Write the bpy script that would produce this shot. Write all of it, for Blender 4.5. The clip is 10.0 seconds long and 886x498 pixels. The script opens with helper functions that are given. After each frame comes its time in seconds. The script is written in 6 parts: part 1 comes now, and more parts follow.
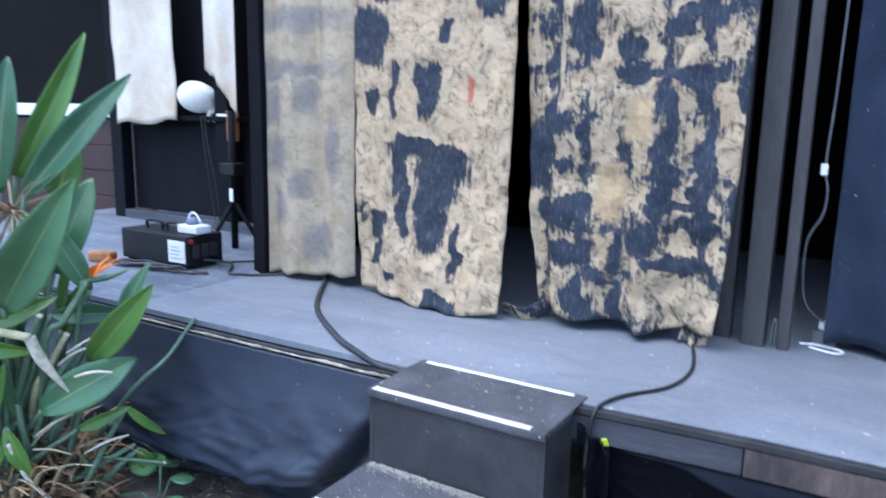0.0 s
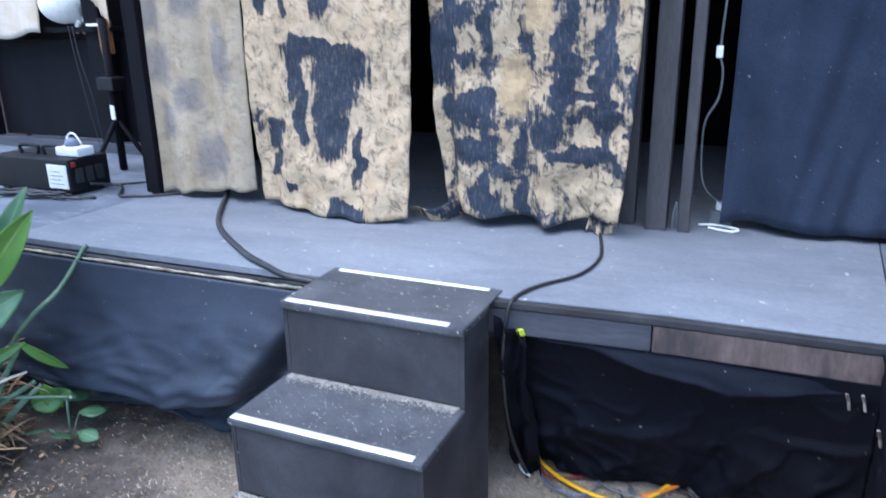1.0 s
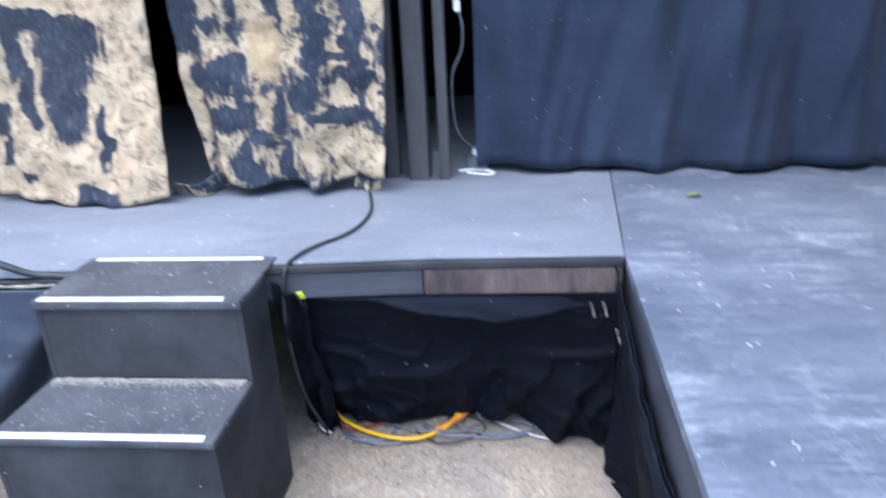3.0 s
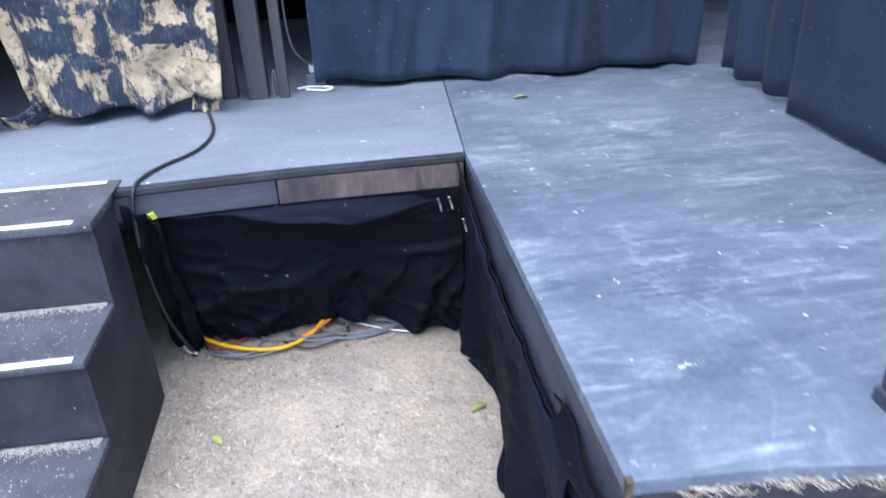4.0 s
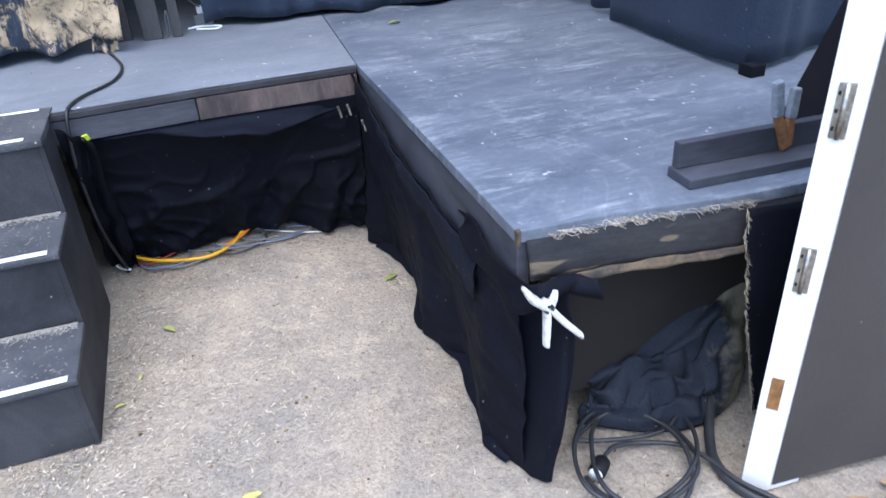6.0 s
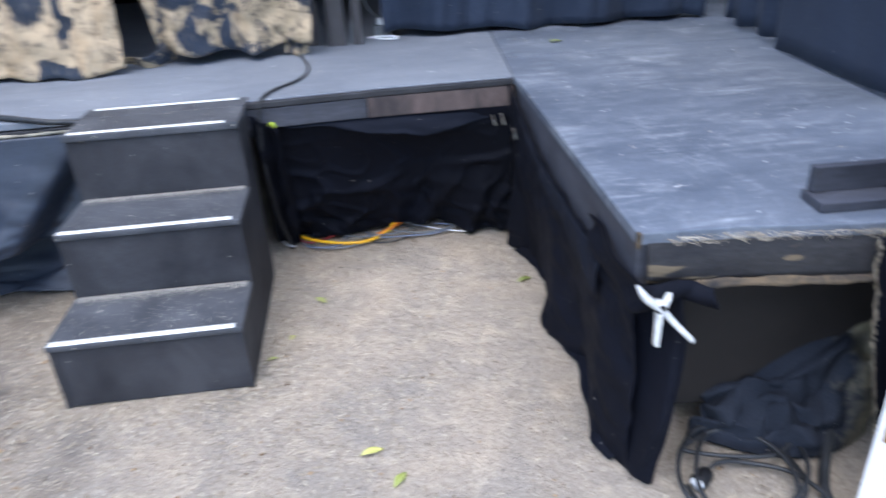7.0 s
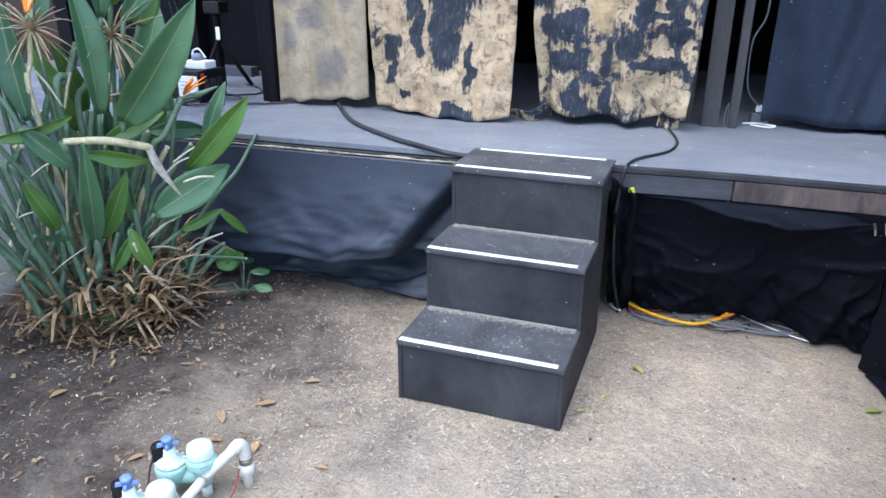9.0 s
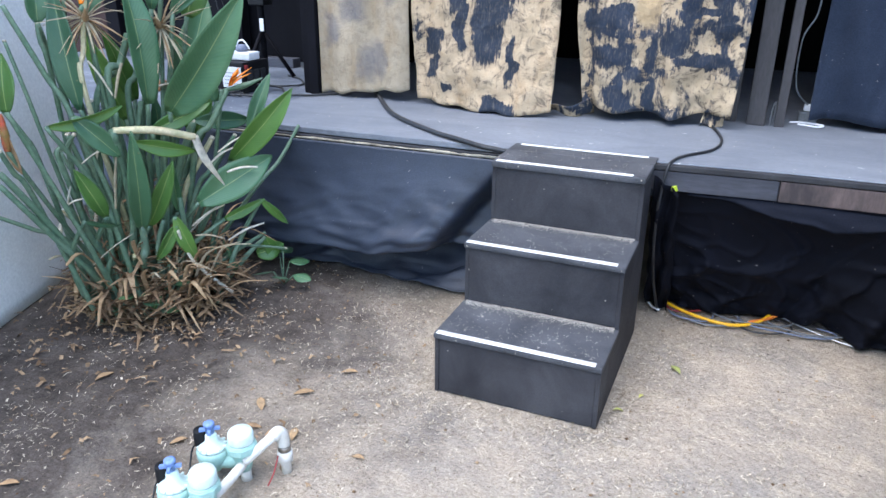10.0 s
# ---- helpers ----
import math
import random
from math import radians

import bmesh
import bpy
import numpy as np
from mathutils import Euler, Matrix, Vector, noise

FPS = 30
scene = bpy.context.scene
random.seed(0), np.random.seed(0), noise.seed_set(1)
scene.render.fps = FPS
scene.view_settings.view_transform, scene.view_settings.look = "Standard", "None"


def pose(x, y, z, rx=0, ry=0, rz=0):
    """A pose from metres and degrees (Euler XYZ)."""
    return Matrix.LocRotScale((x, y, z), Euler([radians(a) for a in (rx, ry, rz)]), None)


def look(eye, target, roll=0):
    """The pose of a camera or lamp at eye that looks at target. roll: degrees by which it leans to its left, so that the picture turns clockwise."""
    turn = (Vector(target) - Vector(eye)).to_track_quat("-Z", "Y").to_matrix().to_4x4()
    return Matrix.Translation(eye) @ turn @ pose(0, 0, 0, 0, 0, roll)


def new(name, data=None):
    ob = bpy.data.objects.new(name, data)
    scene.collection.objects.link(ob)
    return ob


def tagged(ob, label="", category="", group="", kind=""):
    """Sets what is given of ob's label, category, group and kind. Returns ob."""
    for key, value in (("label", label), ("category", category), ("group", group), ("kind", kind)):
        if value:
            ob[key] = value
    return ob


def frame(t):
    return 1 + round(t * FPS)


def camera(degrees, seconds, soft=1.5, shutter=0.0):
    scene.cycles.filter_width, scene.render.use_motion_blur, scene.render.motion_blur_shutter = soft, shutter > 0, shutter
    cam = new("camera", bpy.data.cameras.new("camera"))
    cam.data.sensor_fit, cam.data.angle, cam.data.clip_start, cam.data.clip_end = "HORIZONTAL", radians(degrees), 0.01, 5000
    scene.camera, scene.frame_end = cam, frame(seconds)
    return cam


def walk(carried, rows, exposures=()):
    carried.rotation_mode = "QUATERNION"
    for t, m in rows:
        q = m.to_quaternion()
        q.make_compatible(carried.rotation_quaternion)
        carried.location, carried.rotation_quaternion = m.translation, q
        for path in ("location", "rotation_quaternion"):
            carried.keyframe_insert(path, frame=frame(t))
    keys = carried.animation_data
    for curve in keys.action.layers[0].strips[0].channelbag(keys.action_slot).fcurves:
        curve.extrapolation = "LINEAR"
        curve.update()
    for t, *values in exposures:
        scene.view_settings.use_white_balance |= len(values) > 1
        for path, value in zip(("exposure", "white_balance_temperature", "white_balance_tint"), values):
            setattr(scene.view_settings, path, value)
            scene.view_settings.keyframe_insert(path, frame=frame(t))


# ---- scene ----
cam = camera(63.4, 10.0, 1.5, 0.5)
PATH = [
    (0, (1.063, -0.934, 1.294), (0.043, 0.747, 0.929), 1.1),
    (0.5, (1.039, -0.912, 1.273), (0.164, 0.817, 0.778), -0.5),
    (1, (1.044, -0.9, 1.256), (0.276, 0.845, 0.654), -1.0),
    (1.5, (1.06, -0.897, 1.24), (0.365, 0.844, 0.543), -1.4),
    (2, (1.085, -0.884, 1.265), (0.517, 0.93, 0.641), -1.5),
    (2.5, (1.104, -0.896, 1.275), (0.738, 0.997, 0.741), -2.2),
    (3, (1.104, -0.921, 1.253), (0.895, 0.935, 0.539), -2.9),
    (3.2, (1.104, -0.926, 1.245), (1.008, 0.912, 0.463), -3.2),
    (4.3, (1.06, -1.139, 1.205), (1.318, 0.614, 0.278), -2.8),
    (4.5, (1.059, -1.202, 1.197), (1.317, 0.538, 0.243), -3.2),
    (5, (1.026, -1.307, 1.195), (1.361, 0.394, 0.196), -2.4),
    (5.2, (0.992, -1.345, 1.203), (1.425, 0.35, 0.233), -1.5),
    (6.3, (0.861, -1.497, 1.196), (1.422, 0.139, 0.191), -3.5),
    (6.5, (0.872, -1.528, 1.189), (1.369, 0.136, 0.198), -3.2),
    (7, (0.875, -1.607, 1.208), (1.039, 0.158, 0.281), -3.3),
    (7.5, (0.841, -1.641, 1.213), (0.568, 0.155, 0.376), -3.6),
    (8, (0.817, -1.665, 1.208), (0.31, 0.114, 0.448), -2.5),
    (8.5, (0.798, -1.675, 1.219), (0.181, 0.082, 0.489), -1.2),
    (9, (0.769, -1.686, 1.205), (0.12, 0.059, 0.475), 0.1),
    (9.5, (0.759, -1.691, 1.214), (0.046, 0.026, 0.477), -0.2),
    (10, (0.752, -1.696, 1.211), (0.021, 0.009, 0.462), 0.4),
]
EXPOSURES = [(0, 1.85, 5600, 10), (1, 1.95, 5650, 10), (2, 2.2, 5800, 11), (3, 2.2, 5850, 11), (4.5, 2.16, 5900, 11), (5, 2.08, 5950, 11), (6.5, 1.79, 6050, 11), (8, 1.69, 6150, 10), (9, 1.83, 6200, 10), (10, 1.9, 6200, 10)]
walk(cam, [(t, look(eye, target, roll)) for t, eye, target, roll in PATH], EXPOSURES)

# ---- light ----
world = bpy.data.worlds.new("sky")
scene.world = world
world.use_nodes = True
wn = world.node_tree
sky = wn.nodes.new("ShaderNodeTexSky")
sky.sky_type, sky.sun_disc = "NISHITA", False
sky.sun_elevation, sky.sun_rotation = radians(70), radians(204)
wn.links.new(sky.outputs[0], wn.nodes["Background"].inputs[0])
wn.nodes["Background"].inputs[1].default_value = 0.15
sun = new("sun", bpy.data.lights.new("sun", "SUN"))
sun.data.energy, sun.data.angle, sun.data.color = 1.2, radians(70), (1.0, 0.97, 0.94)
sun.matrix_world = look((-0.5, -1.1, 3.4), (0, 0, 0))


# ---- materials ----
def shader(name, rough=0.7, metal=0.0, spec=0.5):
    m = bpy.data.materials.new(name)
    m.use_nodes = True
    b = m.node_tree.nodes["Principled BSDF"]
    b.inputs["Roughness"].default_value, b.inputs["Metallic"].default_value = rough, metal
    b.inputs["Specular IOR Level"].default_value = spec
    return m, m.node_tree, b


def val(nt, sock, v):
    if isinstance(v, (int, float, tuple)):
        sock.default_value = v if not (isinstance(v, tuple) and len(v) == 3 and len(sock.default_value) == 4) else (*v, 1)
    else:
        nt.links.new(v, sock)


def maths(nt, op, a, b=0.0, c=None, clamp=False):
    n = nt.nodes.new("ShaderNodeMath")
    n.operation, n.use_clamp = op, clamp
    val(nt, n.inputs[0], a)
    val(nt, n.inputs[1], b)
    if c is not None:
        val(nt, n.inputs[2], c)
    return n.outputs[0]


def mix(nt, fac, a, b, blend="MIX"):
    n = nt.nodes.new("ShaderNodeMix")
    n.data_type, n.blend_type = "RGBA", blend
    val(nt, n.inputs[0], fac)
    val(nt, n.inputs[6], a)
    val(nt, n.inputs[7], b)
    return n.outputs[2]


def coords(nt, scale=(1, 1, 1), uv=False):
    t = nt.nodes.new("ShaderNodeTexCoord")
    mp = nt.nodes.new("ShaderNodeMapping")
    mp.inputs["Scale"].default_value = scale
    nt.links.new(t.outputs["UV" if uv else "Object"], mp.inputs["Vector"])
    return mp.outputs[0]


def grain(nt, vec, scale, detail=4.0, rough=0.6, dist=0.0):
    n = nt.nodes.new("ShaderNodeTexNoise")
    nt.links.new(vec, n.inputs["Vector"])
    n.inputs["Scale"].default_value, n.inputs["Detail"].default_value = scale, detail
    n.inputs["Roughness"].default_value, n.inputs["Distortion"].default_value = rough, dist
    return n.outputs["Fac"]


def ramp(nt, v, lo, hi):
    n = nt.nodes.new("ShaderNodeMapRange")
    nt.links.new(v, n.inputs[0])
    n.inputs[1].default_value, n.inputs[2].default_value = lo, hi
    return n.outputs[0]


def relief(nt, b, h, strength=0.3, dist=0.004):
    n = nt.nodes.new("ShaderNodeBump")
    n.inputs["Strength"].default_value, n.inputs["Distance"].default_value = strength, dist
    nt.links.new(h, n.inputs["Height"])
    nt.links.new(n.outputs[0], b.inputs["Normal"])


def varied(nt):
    o = nt.nodes.new("ShaderNodeObjectInfo")
    return o.outputs["Random"]


def island(nt):
    return nt.nodes.new("ShaderNodeNewGeometry").outputs["Random Per Island"]


def scuffed(name, a, b, light, rough=0.5, amount=0.5):
    """Stage paint: broad roller stains, swirling pale scuffs, fine scratches and specks."""
    m, nt, p = shader(name, rough, 0, 0.5)
    v = coords(nt)
    c = mix(nt, ramp(nt, grain(nt, coords(nt, (0.6, 1.4, 1)), 2.6, 6, 0.65, 0.5), 0.32, 0.68), a, b)
    w = grain(nt, v, 2.2, 5, 0.6, 3.0)
    ridge = maths(nt, "SUBTRACT", 1.0, maths(nt, "MULTIPLY", maths(nt, "ABSOLUTE", maths(nt, "SUBTRACT", w, 0.5)), 26.0), None, True)
    brush = ramp(nt, grain(nt, coords(nt, (1.0, 9.0, 1)), 7, 6, 0.75, 0.3), 0.5, 0.8)
    patch = ramp(nt, grain(nt, v, 5, 5, 0.7, 0.6), 0.42, 0.75)
    smear = ramp(nt, grain(nt, coords(nt, (0.8, 3.4, 1)), 4.5, 6, 0.7, 1.2), 0.48, 0.78)
    sc = maths(nt, "MULTIPLY", maths(nt, "ADD", maths(nt, "ADD", maths(nt, "MULTIPLY", ridge, 0.3), brush), smear), patch)
    c = mix(nt, maths(nt, "MULTIPLY", sc, amount, None, True), c, light)
    f = grain(nt, v, 60, 6, 0.75)
    c = mix(nt, 1.0, c, mix(nt, ramp(nt, f, 0.25, 0.75), (0.75, 0.75, 0.76), (1.22, 1.22, 1.22)), "MULTIPLY")
    c = mix(nt, maths(nt, "MULTIPLY", ramp(nt, grain(nt, v, 34, 3, 0.55), 0.7, 0.74), 0.8), c, (0.5, 0.5, 0.49))
    nt.links.new(c, p.inputs["Base Color"])
    r = nt.nodes.new("ShaderNodeMapRange")
    nt.links.new(f, r.inputs[0])
    r.inputs[3].default_value, r.inputs[4].default_value = rough - 0.12, rough + 0.18
    nt.links.new(r.outputs[0], p.inputs["Roughness"])
    relief(nt, p, f, 0.25, 0.003)
    return m


def mottled(name, a, b, s1=3, s2=60, rough=0.7, bump=0.3, metal=0.0, stretch=(1, 1, 1), spec=0.5, speck=None, dist=0.003, fine=0.35):
    """Two colours mixed in broad stains, fine grain over them, relief, and specks where given: (colour, scale, threshold)."""
    m, nt, p = shader(name, rough, metal, spec)
    v = coords(nt, stretch)
    big = ramp(nt, grain(nt, v, s1, 5, 0.6, 0.4), 0.32, 0.68)
    f = grain(nt, v, s2, 4, 0.65)
    c = mix(nt, big, a, b)
    lo, hi = 1 - fine, 1 + fine
    shade = nt.nodes.new("ShaderNodeMapRange")
    nt.links.new(f, shade.inputs[0])
    shade.inputs[1].default_value, shade.inputs[2].default_value = 0.25, 0.75
    shade.inputs[3].default_value, shade.inputs[4].default_value = lo, hi
    c = mix(nt, 1.0, c, shade.outputs[0], "MULTIPLY")
    if speck:
        col, sc, th = speck
        c = mix(nt, ramp(nt, grain(nt, v, sc, 2, 0.5), th, th + 0.03), c, col)
    nt.links.new(c, p.inputs["Base Color"])
    r = nt.nodes.new("ShaderNodeMapRange")
    nt.links.new(f, r.inputs[0])
    r.inputs[3].default_value, r.inputs[4].default_value = max(0.05, rough - 0.15), min(1, rough + 0.15)
    nt.links.new(r.outputs[0], p.inputs["Roughness"])
    relief(nt, p, f, bump, dist)
    return m


def cloth(name, a, b, rough=0.9, stain=None, sheen=0.0, spec=0.12):
    """Woven cloth: broad fading, fine weave, lint specks."""
    m, nt, p = shader(name, rough, 0, spec)
    v = coords(nt)
    c = mix(nt, ramp(nt, grain(nt, v, 2.2, 5, 0.65, 0.6), 0.3, 0.7), a, b)
    fine = grain(nt, v, 240, 2, 0.5)
    c = mix(nt, ramp(nt, fine, 0.2, 0.9), mix(nt, 0.5, c, (0, 0, 0), "MIX"), c)
    lint = grain(nt, v, 75, 2, 0.5)
    c = mix(nt, maths(nt, "MULTIPLY", ramp(nt, lint, 0.735, 0.77), 0.55), c, (0.35, 0.33, 0.3))
    if stain:
        s = nt.nodes.new("ShaderNodeSeparateXYZ")
        nt.links.new(coords(nt, (1, 1, 1), True), s.inputs[0])
        c = mix(nt, maths(nt, "MULTIPLY", ramp(nt, maths(nt, "ADD", s.outputs[0], maths(nt, "MULTIPLY", grain(nt, v, 7, 6, 0.7, 0.5), 0.7)), 1.08, 1.25), 0.75), c, stain)
    nt.links.new(c, p.inputs["Base Color"])
    relief(nt, p, maths(nt, "ADD", fine, maths(nt, "MULTIPLY", grain(nt, v, 9, 4, 0.55), 1.6)), 0.22, 0.004)
    if sheen:
        p.inputs["Sheen Weight"].default_value = sheen
    return m


def patches(nt, uv, rows, warp):
    """A mask of ragged painted patches: centre x, z and half sizes in metres."""
    out = None
    for cx, cz, rx, rz in rows:
        s = nt.nodes.new("ShaderNodeVectorMath")
        s.operation = "SUBTRACT"
        nt.links.new(warp, s.inputs[0])
        s.inputs[1].default_value = (cx, cz, 0)
        d = nt.nodes.new("ShaderNodeVectorMath")
        d.operation = "DIVIDE"
        nt.links.new(s.outputs[0], d.inputs[0])
        d.inputs[1].default_value = (rx, rz, 1)
        x = nt.nodes.new("ShaderNodeSeparateXYZ")
        nt.links.new(d.outputs[0], x.inputs[0])
        e = maths(nt, "ADD", maths(nt, "POWER", maths(nt, "ABSOLUTE", x.outputs[0]), 3.0), maths(nt, "POWER", maths(nt, "ABSOLUTE", x.outputs[1]), 3.0))
        e = maths(nt, "SUBTRACT", 1.3, e)
        out = e if out is None else maths(nt, "MAXIMUM", out, e)
    return out


def warped(nt, uv, scale, amount):
    nz = nt.nodes.new("ShaderNodeTexNoise")
    nt.links.new(uv, nz.inputs["Vector"])
    nz.inputs["Scale"].default_value, nz.inputs["Detail"].default_value, nz.inputs["Roughness"].default_value = scale, 4, 0.55
    sc = nt.nodes.new("ShaderNodeVectorMath")
    sc.operation = "MULTIPLY_ADD"
    nt.links.new(nz.outputs["Color"], sc.inputs[0])
    sc.inputs[1].default_value = (amount, amount * 1.3, 0)
    sub = nt.nodes.new("ShaderNodeVectorMath")
    sub.operation = "SUBTRACT"
    nt.links.new(uv, sub.inputs[0])
    sub.inputs[1].default_value = (amount / 2, amount * 0.65, 0)
    nt.links.new(sub.outputs[0], sc.inputs[2])
    return sc.outputs[0]


def painted_curtain(name, base, base2, paint, rows, strokes, grid=0.0, soft=0.06, dirty=0.5, cover=1.0, marks=None):
    """Canvas roughly overpainted: named patches with dry-brushed edges, stray strokes, a loose grid of bands, smudges and wrinkles."""
    m, nt, p = shader(name, 0.9, 0, 0.15)
    uv = coords(nt, (1, 1, 1), True)
    warp = warped(nt, uv, 9, 0.12)
    brush = maths(nt, "SUBTRACT", grain(nt, coords(nt, (1.0, 0.13, 1), True), 70, 6, 0.75), 0.5)
    e = maths(nt, "ADD", patches(nt, uv, rows, warp), maths(nt, "MULTIPLY", brush, 4.2))
    mask = ramp(nt, e, 0.0, 0.45) if soft < 0.2 else ramp(nt, patches(nt, uv, rows, warp), -3.0, 1.6)
    dry = maths(nt, "ADD", grain(nt, coords(nt, (1.0, 0.5, 1), True), 7, 7, 0.75, 0.4), maths(nt, "MULTIPLY", brush, 0.22))
    st = ramp(nt, dry, strokes, strokes + soft)
    if grid:
        xy = nt.nodes.new("ShaderNodeSeparateXYZ")
        nt.links.new(warp, xy.inputs[0])
        gx = maths(nt, "COSINE", maths(nt, "MULTIPLY", xy.outputs[0], 6.283 / 0.12))
        gz = maths(nt, "MULTIPLY", maths(nt, "COSINE", maths(nt, "MULTIPLY", xy.outputs[1], 6.283 / 0.16)), 0.8)
        g = maths(nt, "MAXIMUM", gx, gz)
        g = maths(nt, "ADD", g, maths(nt, "MULTIPLY", maths(nt, "SUBTRACT", grain(nt, uv, 4.5, 6, 0.7), 0.5), 5.5))
        g = maths(nt, "ADD", g, maths(nt, "MULTIPLY", brush, 2.4))
        st = maths(nt, "MAXIMUM", st, ramp(nt, g, 1.0 - grid, 1.3 - grid))
    mask = maths(nt, "MAXIMUM", mask, st)
    thin = ramp(nt, grain(nt, coords(nt, (1.0, 0.2, 1), True), 130, 4, 0.7), 0.2, 0.5)
    mask = maths(nt, "MULTIPLY", maths(nt, "MULTIPLY", mask, maths(nt, "ADD", maths(nt, "MULTIPLY", thin, 0.3), 0.7)), cover)
    canvas = mix(nt, ramp(nt, grain(nt, uv, 6, 5, 0.65, 0.3), 0.35, 0.7), base, base2)
    dirt = ramp(nt, maths(nt, "ADD", grain(nt, uv, 20, 7, 0.78, 1.0), maths(nt, "MULTIPLY", brush, 0.25)), 0.5, 0.62)
    canvas = mix(nt, maths(nt, "MULTIPLY", ramp(nt, grain(nt, coords(nt, (1.0, 0.45, 1), True), 11, 5, 0.7, 0.5), 0.5, 0.75), 0.55), canvas, tuple(q * k for q, k in zip(base, (0.62, 0.5, 0.36))))
    canvas = mix(nt, maths(nt, "MULTIPLY", dirt, dirty), canvas, (0.05, 0.045, 0.045))
    tone = mix(nt, ramp(nt, grain(nt, uv, 4, 4, 0.6), 0.3, 0.7), paint, tuple(1.5 * q for q in paint))
    c = mix(nt, mask, canvas, tone)
    for spot, col in marks or ():
        e2 = maths(nt, "ADD", patches(nt, uv, spot, warp), maths(nt, "MULTIPLY", brush, 3.0))
        c = mix(nt, maths(nt, "MULTIPLY", ramp(nt, e2, 0.2, 0.9), 0.75), c, col)
    nt.links.new(c, p.inputs["Base Color"])
    h = maths(nt, "ADD", maths(nt, "MULTIPLY", mask, 0.3), maths(nt, "MULTIPLY", grain(nt, uv, 16, 6, 0.7, 0.6), 2.5))
    relief(nt, p, h, 0.7, 0.008)
    return m


def leafy(name, a, b, rib, rough=0.38):
    m, nt, p = shader(name, rough, 0, 0.5)
    uv = coords(nt, (1, 1, 1), True)
    s = nt.nodes.new("ShaderNodeSeparateXYZ")
    nt.links.new(uv, s.inputs[0])
    off = maths(nt, "ABSOLUTE", maths(nt, "SUBTRACT", s.outputs[0], 0.5))
    c = mix(nt, ramp(nt, grain(nt, coords(nt), 7, 4, 0.6), 0.3, 0.7), a, b)
    c = mix(nt, 1.0, c, mix(nt, varied(nt), (0.7, 0.75, 0.75), (1.35, 1.25, 1.15)), "MULTIPLY")
    vein = maths(nt, "SINE", maths(nt, "ADD", maths(nt, "MULTIPLY", s.outputs[1], 190), maths(nt, "MULTIPLY", off, -60)))
    c = mix(nt, maths(nt, "MULTIPLY", ramp(nt, vein, 0.6, 1.0), 0.06), c, rib)
    c = mix(nt, ramp(nt, grain(nt, coords(nt), 30, 3, 0.6), 0.7, 0.76), c, (0.25, 0.2, 0.1))
    edge = maths(nt, "SUBTRACT", 1.0, ramp(nt, off, 0.006, 0.016))
    c = mix(nt, edge, c, rib)
    nt.links.new(c, p.inputs["Base Color"])
    relief(nt, p, vein, 0.12, 0.002)
    return m


M = {}
M["deck"] = scuffed("worn grey stage paint", (0.13, 0.144, 0.168), (0.2, 0.217, 0.244), (0.33, 0.35, 0.38), 0.55, 0.45)
M["deck2"] = scuffed("scuffed dark stage paint and shade", (0.07, 0.085, 0.112), (0.155, 0.176, 0.212), (0.36, 0.385, 0.415), 0.5, 1.15)
M["ply"] = mottled("faded plywood paint", (0.145, 0.155, 0.178), (0.235, 0.245, 0.262), 3.0, 50, 0.55, 0.25, stretch=(0.7, 1.5, 1), fine=0.2)
M["edge"] = mottled("black painted edge", (0.012, 0.012, 0.015), (0.035, 0.035, 0.04), 6, 70, 0.6, 0.4)
M["fascia_dark"] = mottled("charcoal board", (0.028, 0.03, 0.04), (0.065, 0.068, 0.085), 5, 60, 0.6, 0.35, stretch=(0.4, 1, 2))
M["fascia_brown"] = mottled("worn brown board", (0.035, 0.027, 0.028), (0.14, 0.1, 0.088), 7, 60, 0.65, 0.4, stretch=(1.6, 1, 0.5))
M["splinter"] = mottled("splintered bare wood", (0.55, 0.49, 0.38), (0.2, 0.17, 0.13), 16, 90, 0.8, 0.6)
M["step"] = mottled("black carpeted step", (0.015, 0.015, 0.019), (0.05, 0.05, 0.056), 5, 260, 0.7, 0.4, spec=0.35, speck=((0.25, 0.23, 0.2), 60, 0.745), fine=0.32)
M["tread"] = mottled("dusty black tread", (0.03, 0.033, 0.04), (0.085, 0.088, 0.098), 6, 220, 0.65, 0.5, speck=((0.4, 0.37, 0.3), 70, 0.7), fine=0.5)
M["tape"] = mottled("white edge tape", (0.86, 0.86, 0.82), (0.72, 0.72, 0.68), 9, 120, 0.5, 0.1, fine=0.08)
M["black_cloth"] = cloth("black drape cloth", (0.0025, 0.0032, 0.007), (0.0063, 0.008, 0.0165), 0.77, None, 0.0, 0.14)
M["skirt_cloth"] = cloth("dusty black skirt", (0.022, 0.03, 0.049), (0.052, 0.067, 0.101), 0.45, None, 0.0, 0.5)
# lighter copy of black_cloth: light caught by folds is put into the colour
M["lit_cloth"] = cloth("lit tone of black drape", (0.006, 0.0078, 0.0145), (0.013, 0.0165, 0.029), 0.8, None, 0.0, 0.15)
M["navy_cloth"] = cloth("navy black curtain", (0.021, 0.031, 0.055), (0.044, 0.059, 0.094), 0.85, None, 0.05, 0.15)
M["mould_cloth"] = cloth("mouldy black cloth", (0.02, 0.025, 0.037), (0.042, 0.048, 0.064), 0.9, (0.24, 0.21, 0.14))
M["post"] = mottled("charcoal post", (0.03, 0.028, 0.03), (0.058, 0.053, 0.055), 5, 70, 0.6, 0.3, stretch=(2, 2, 0.4))
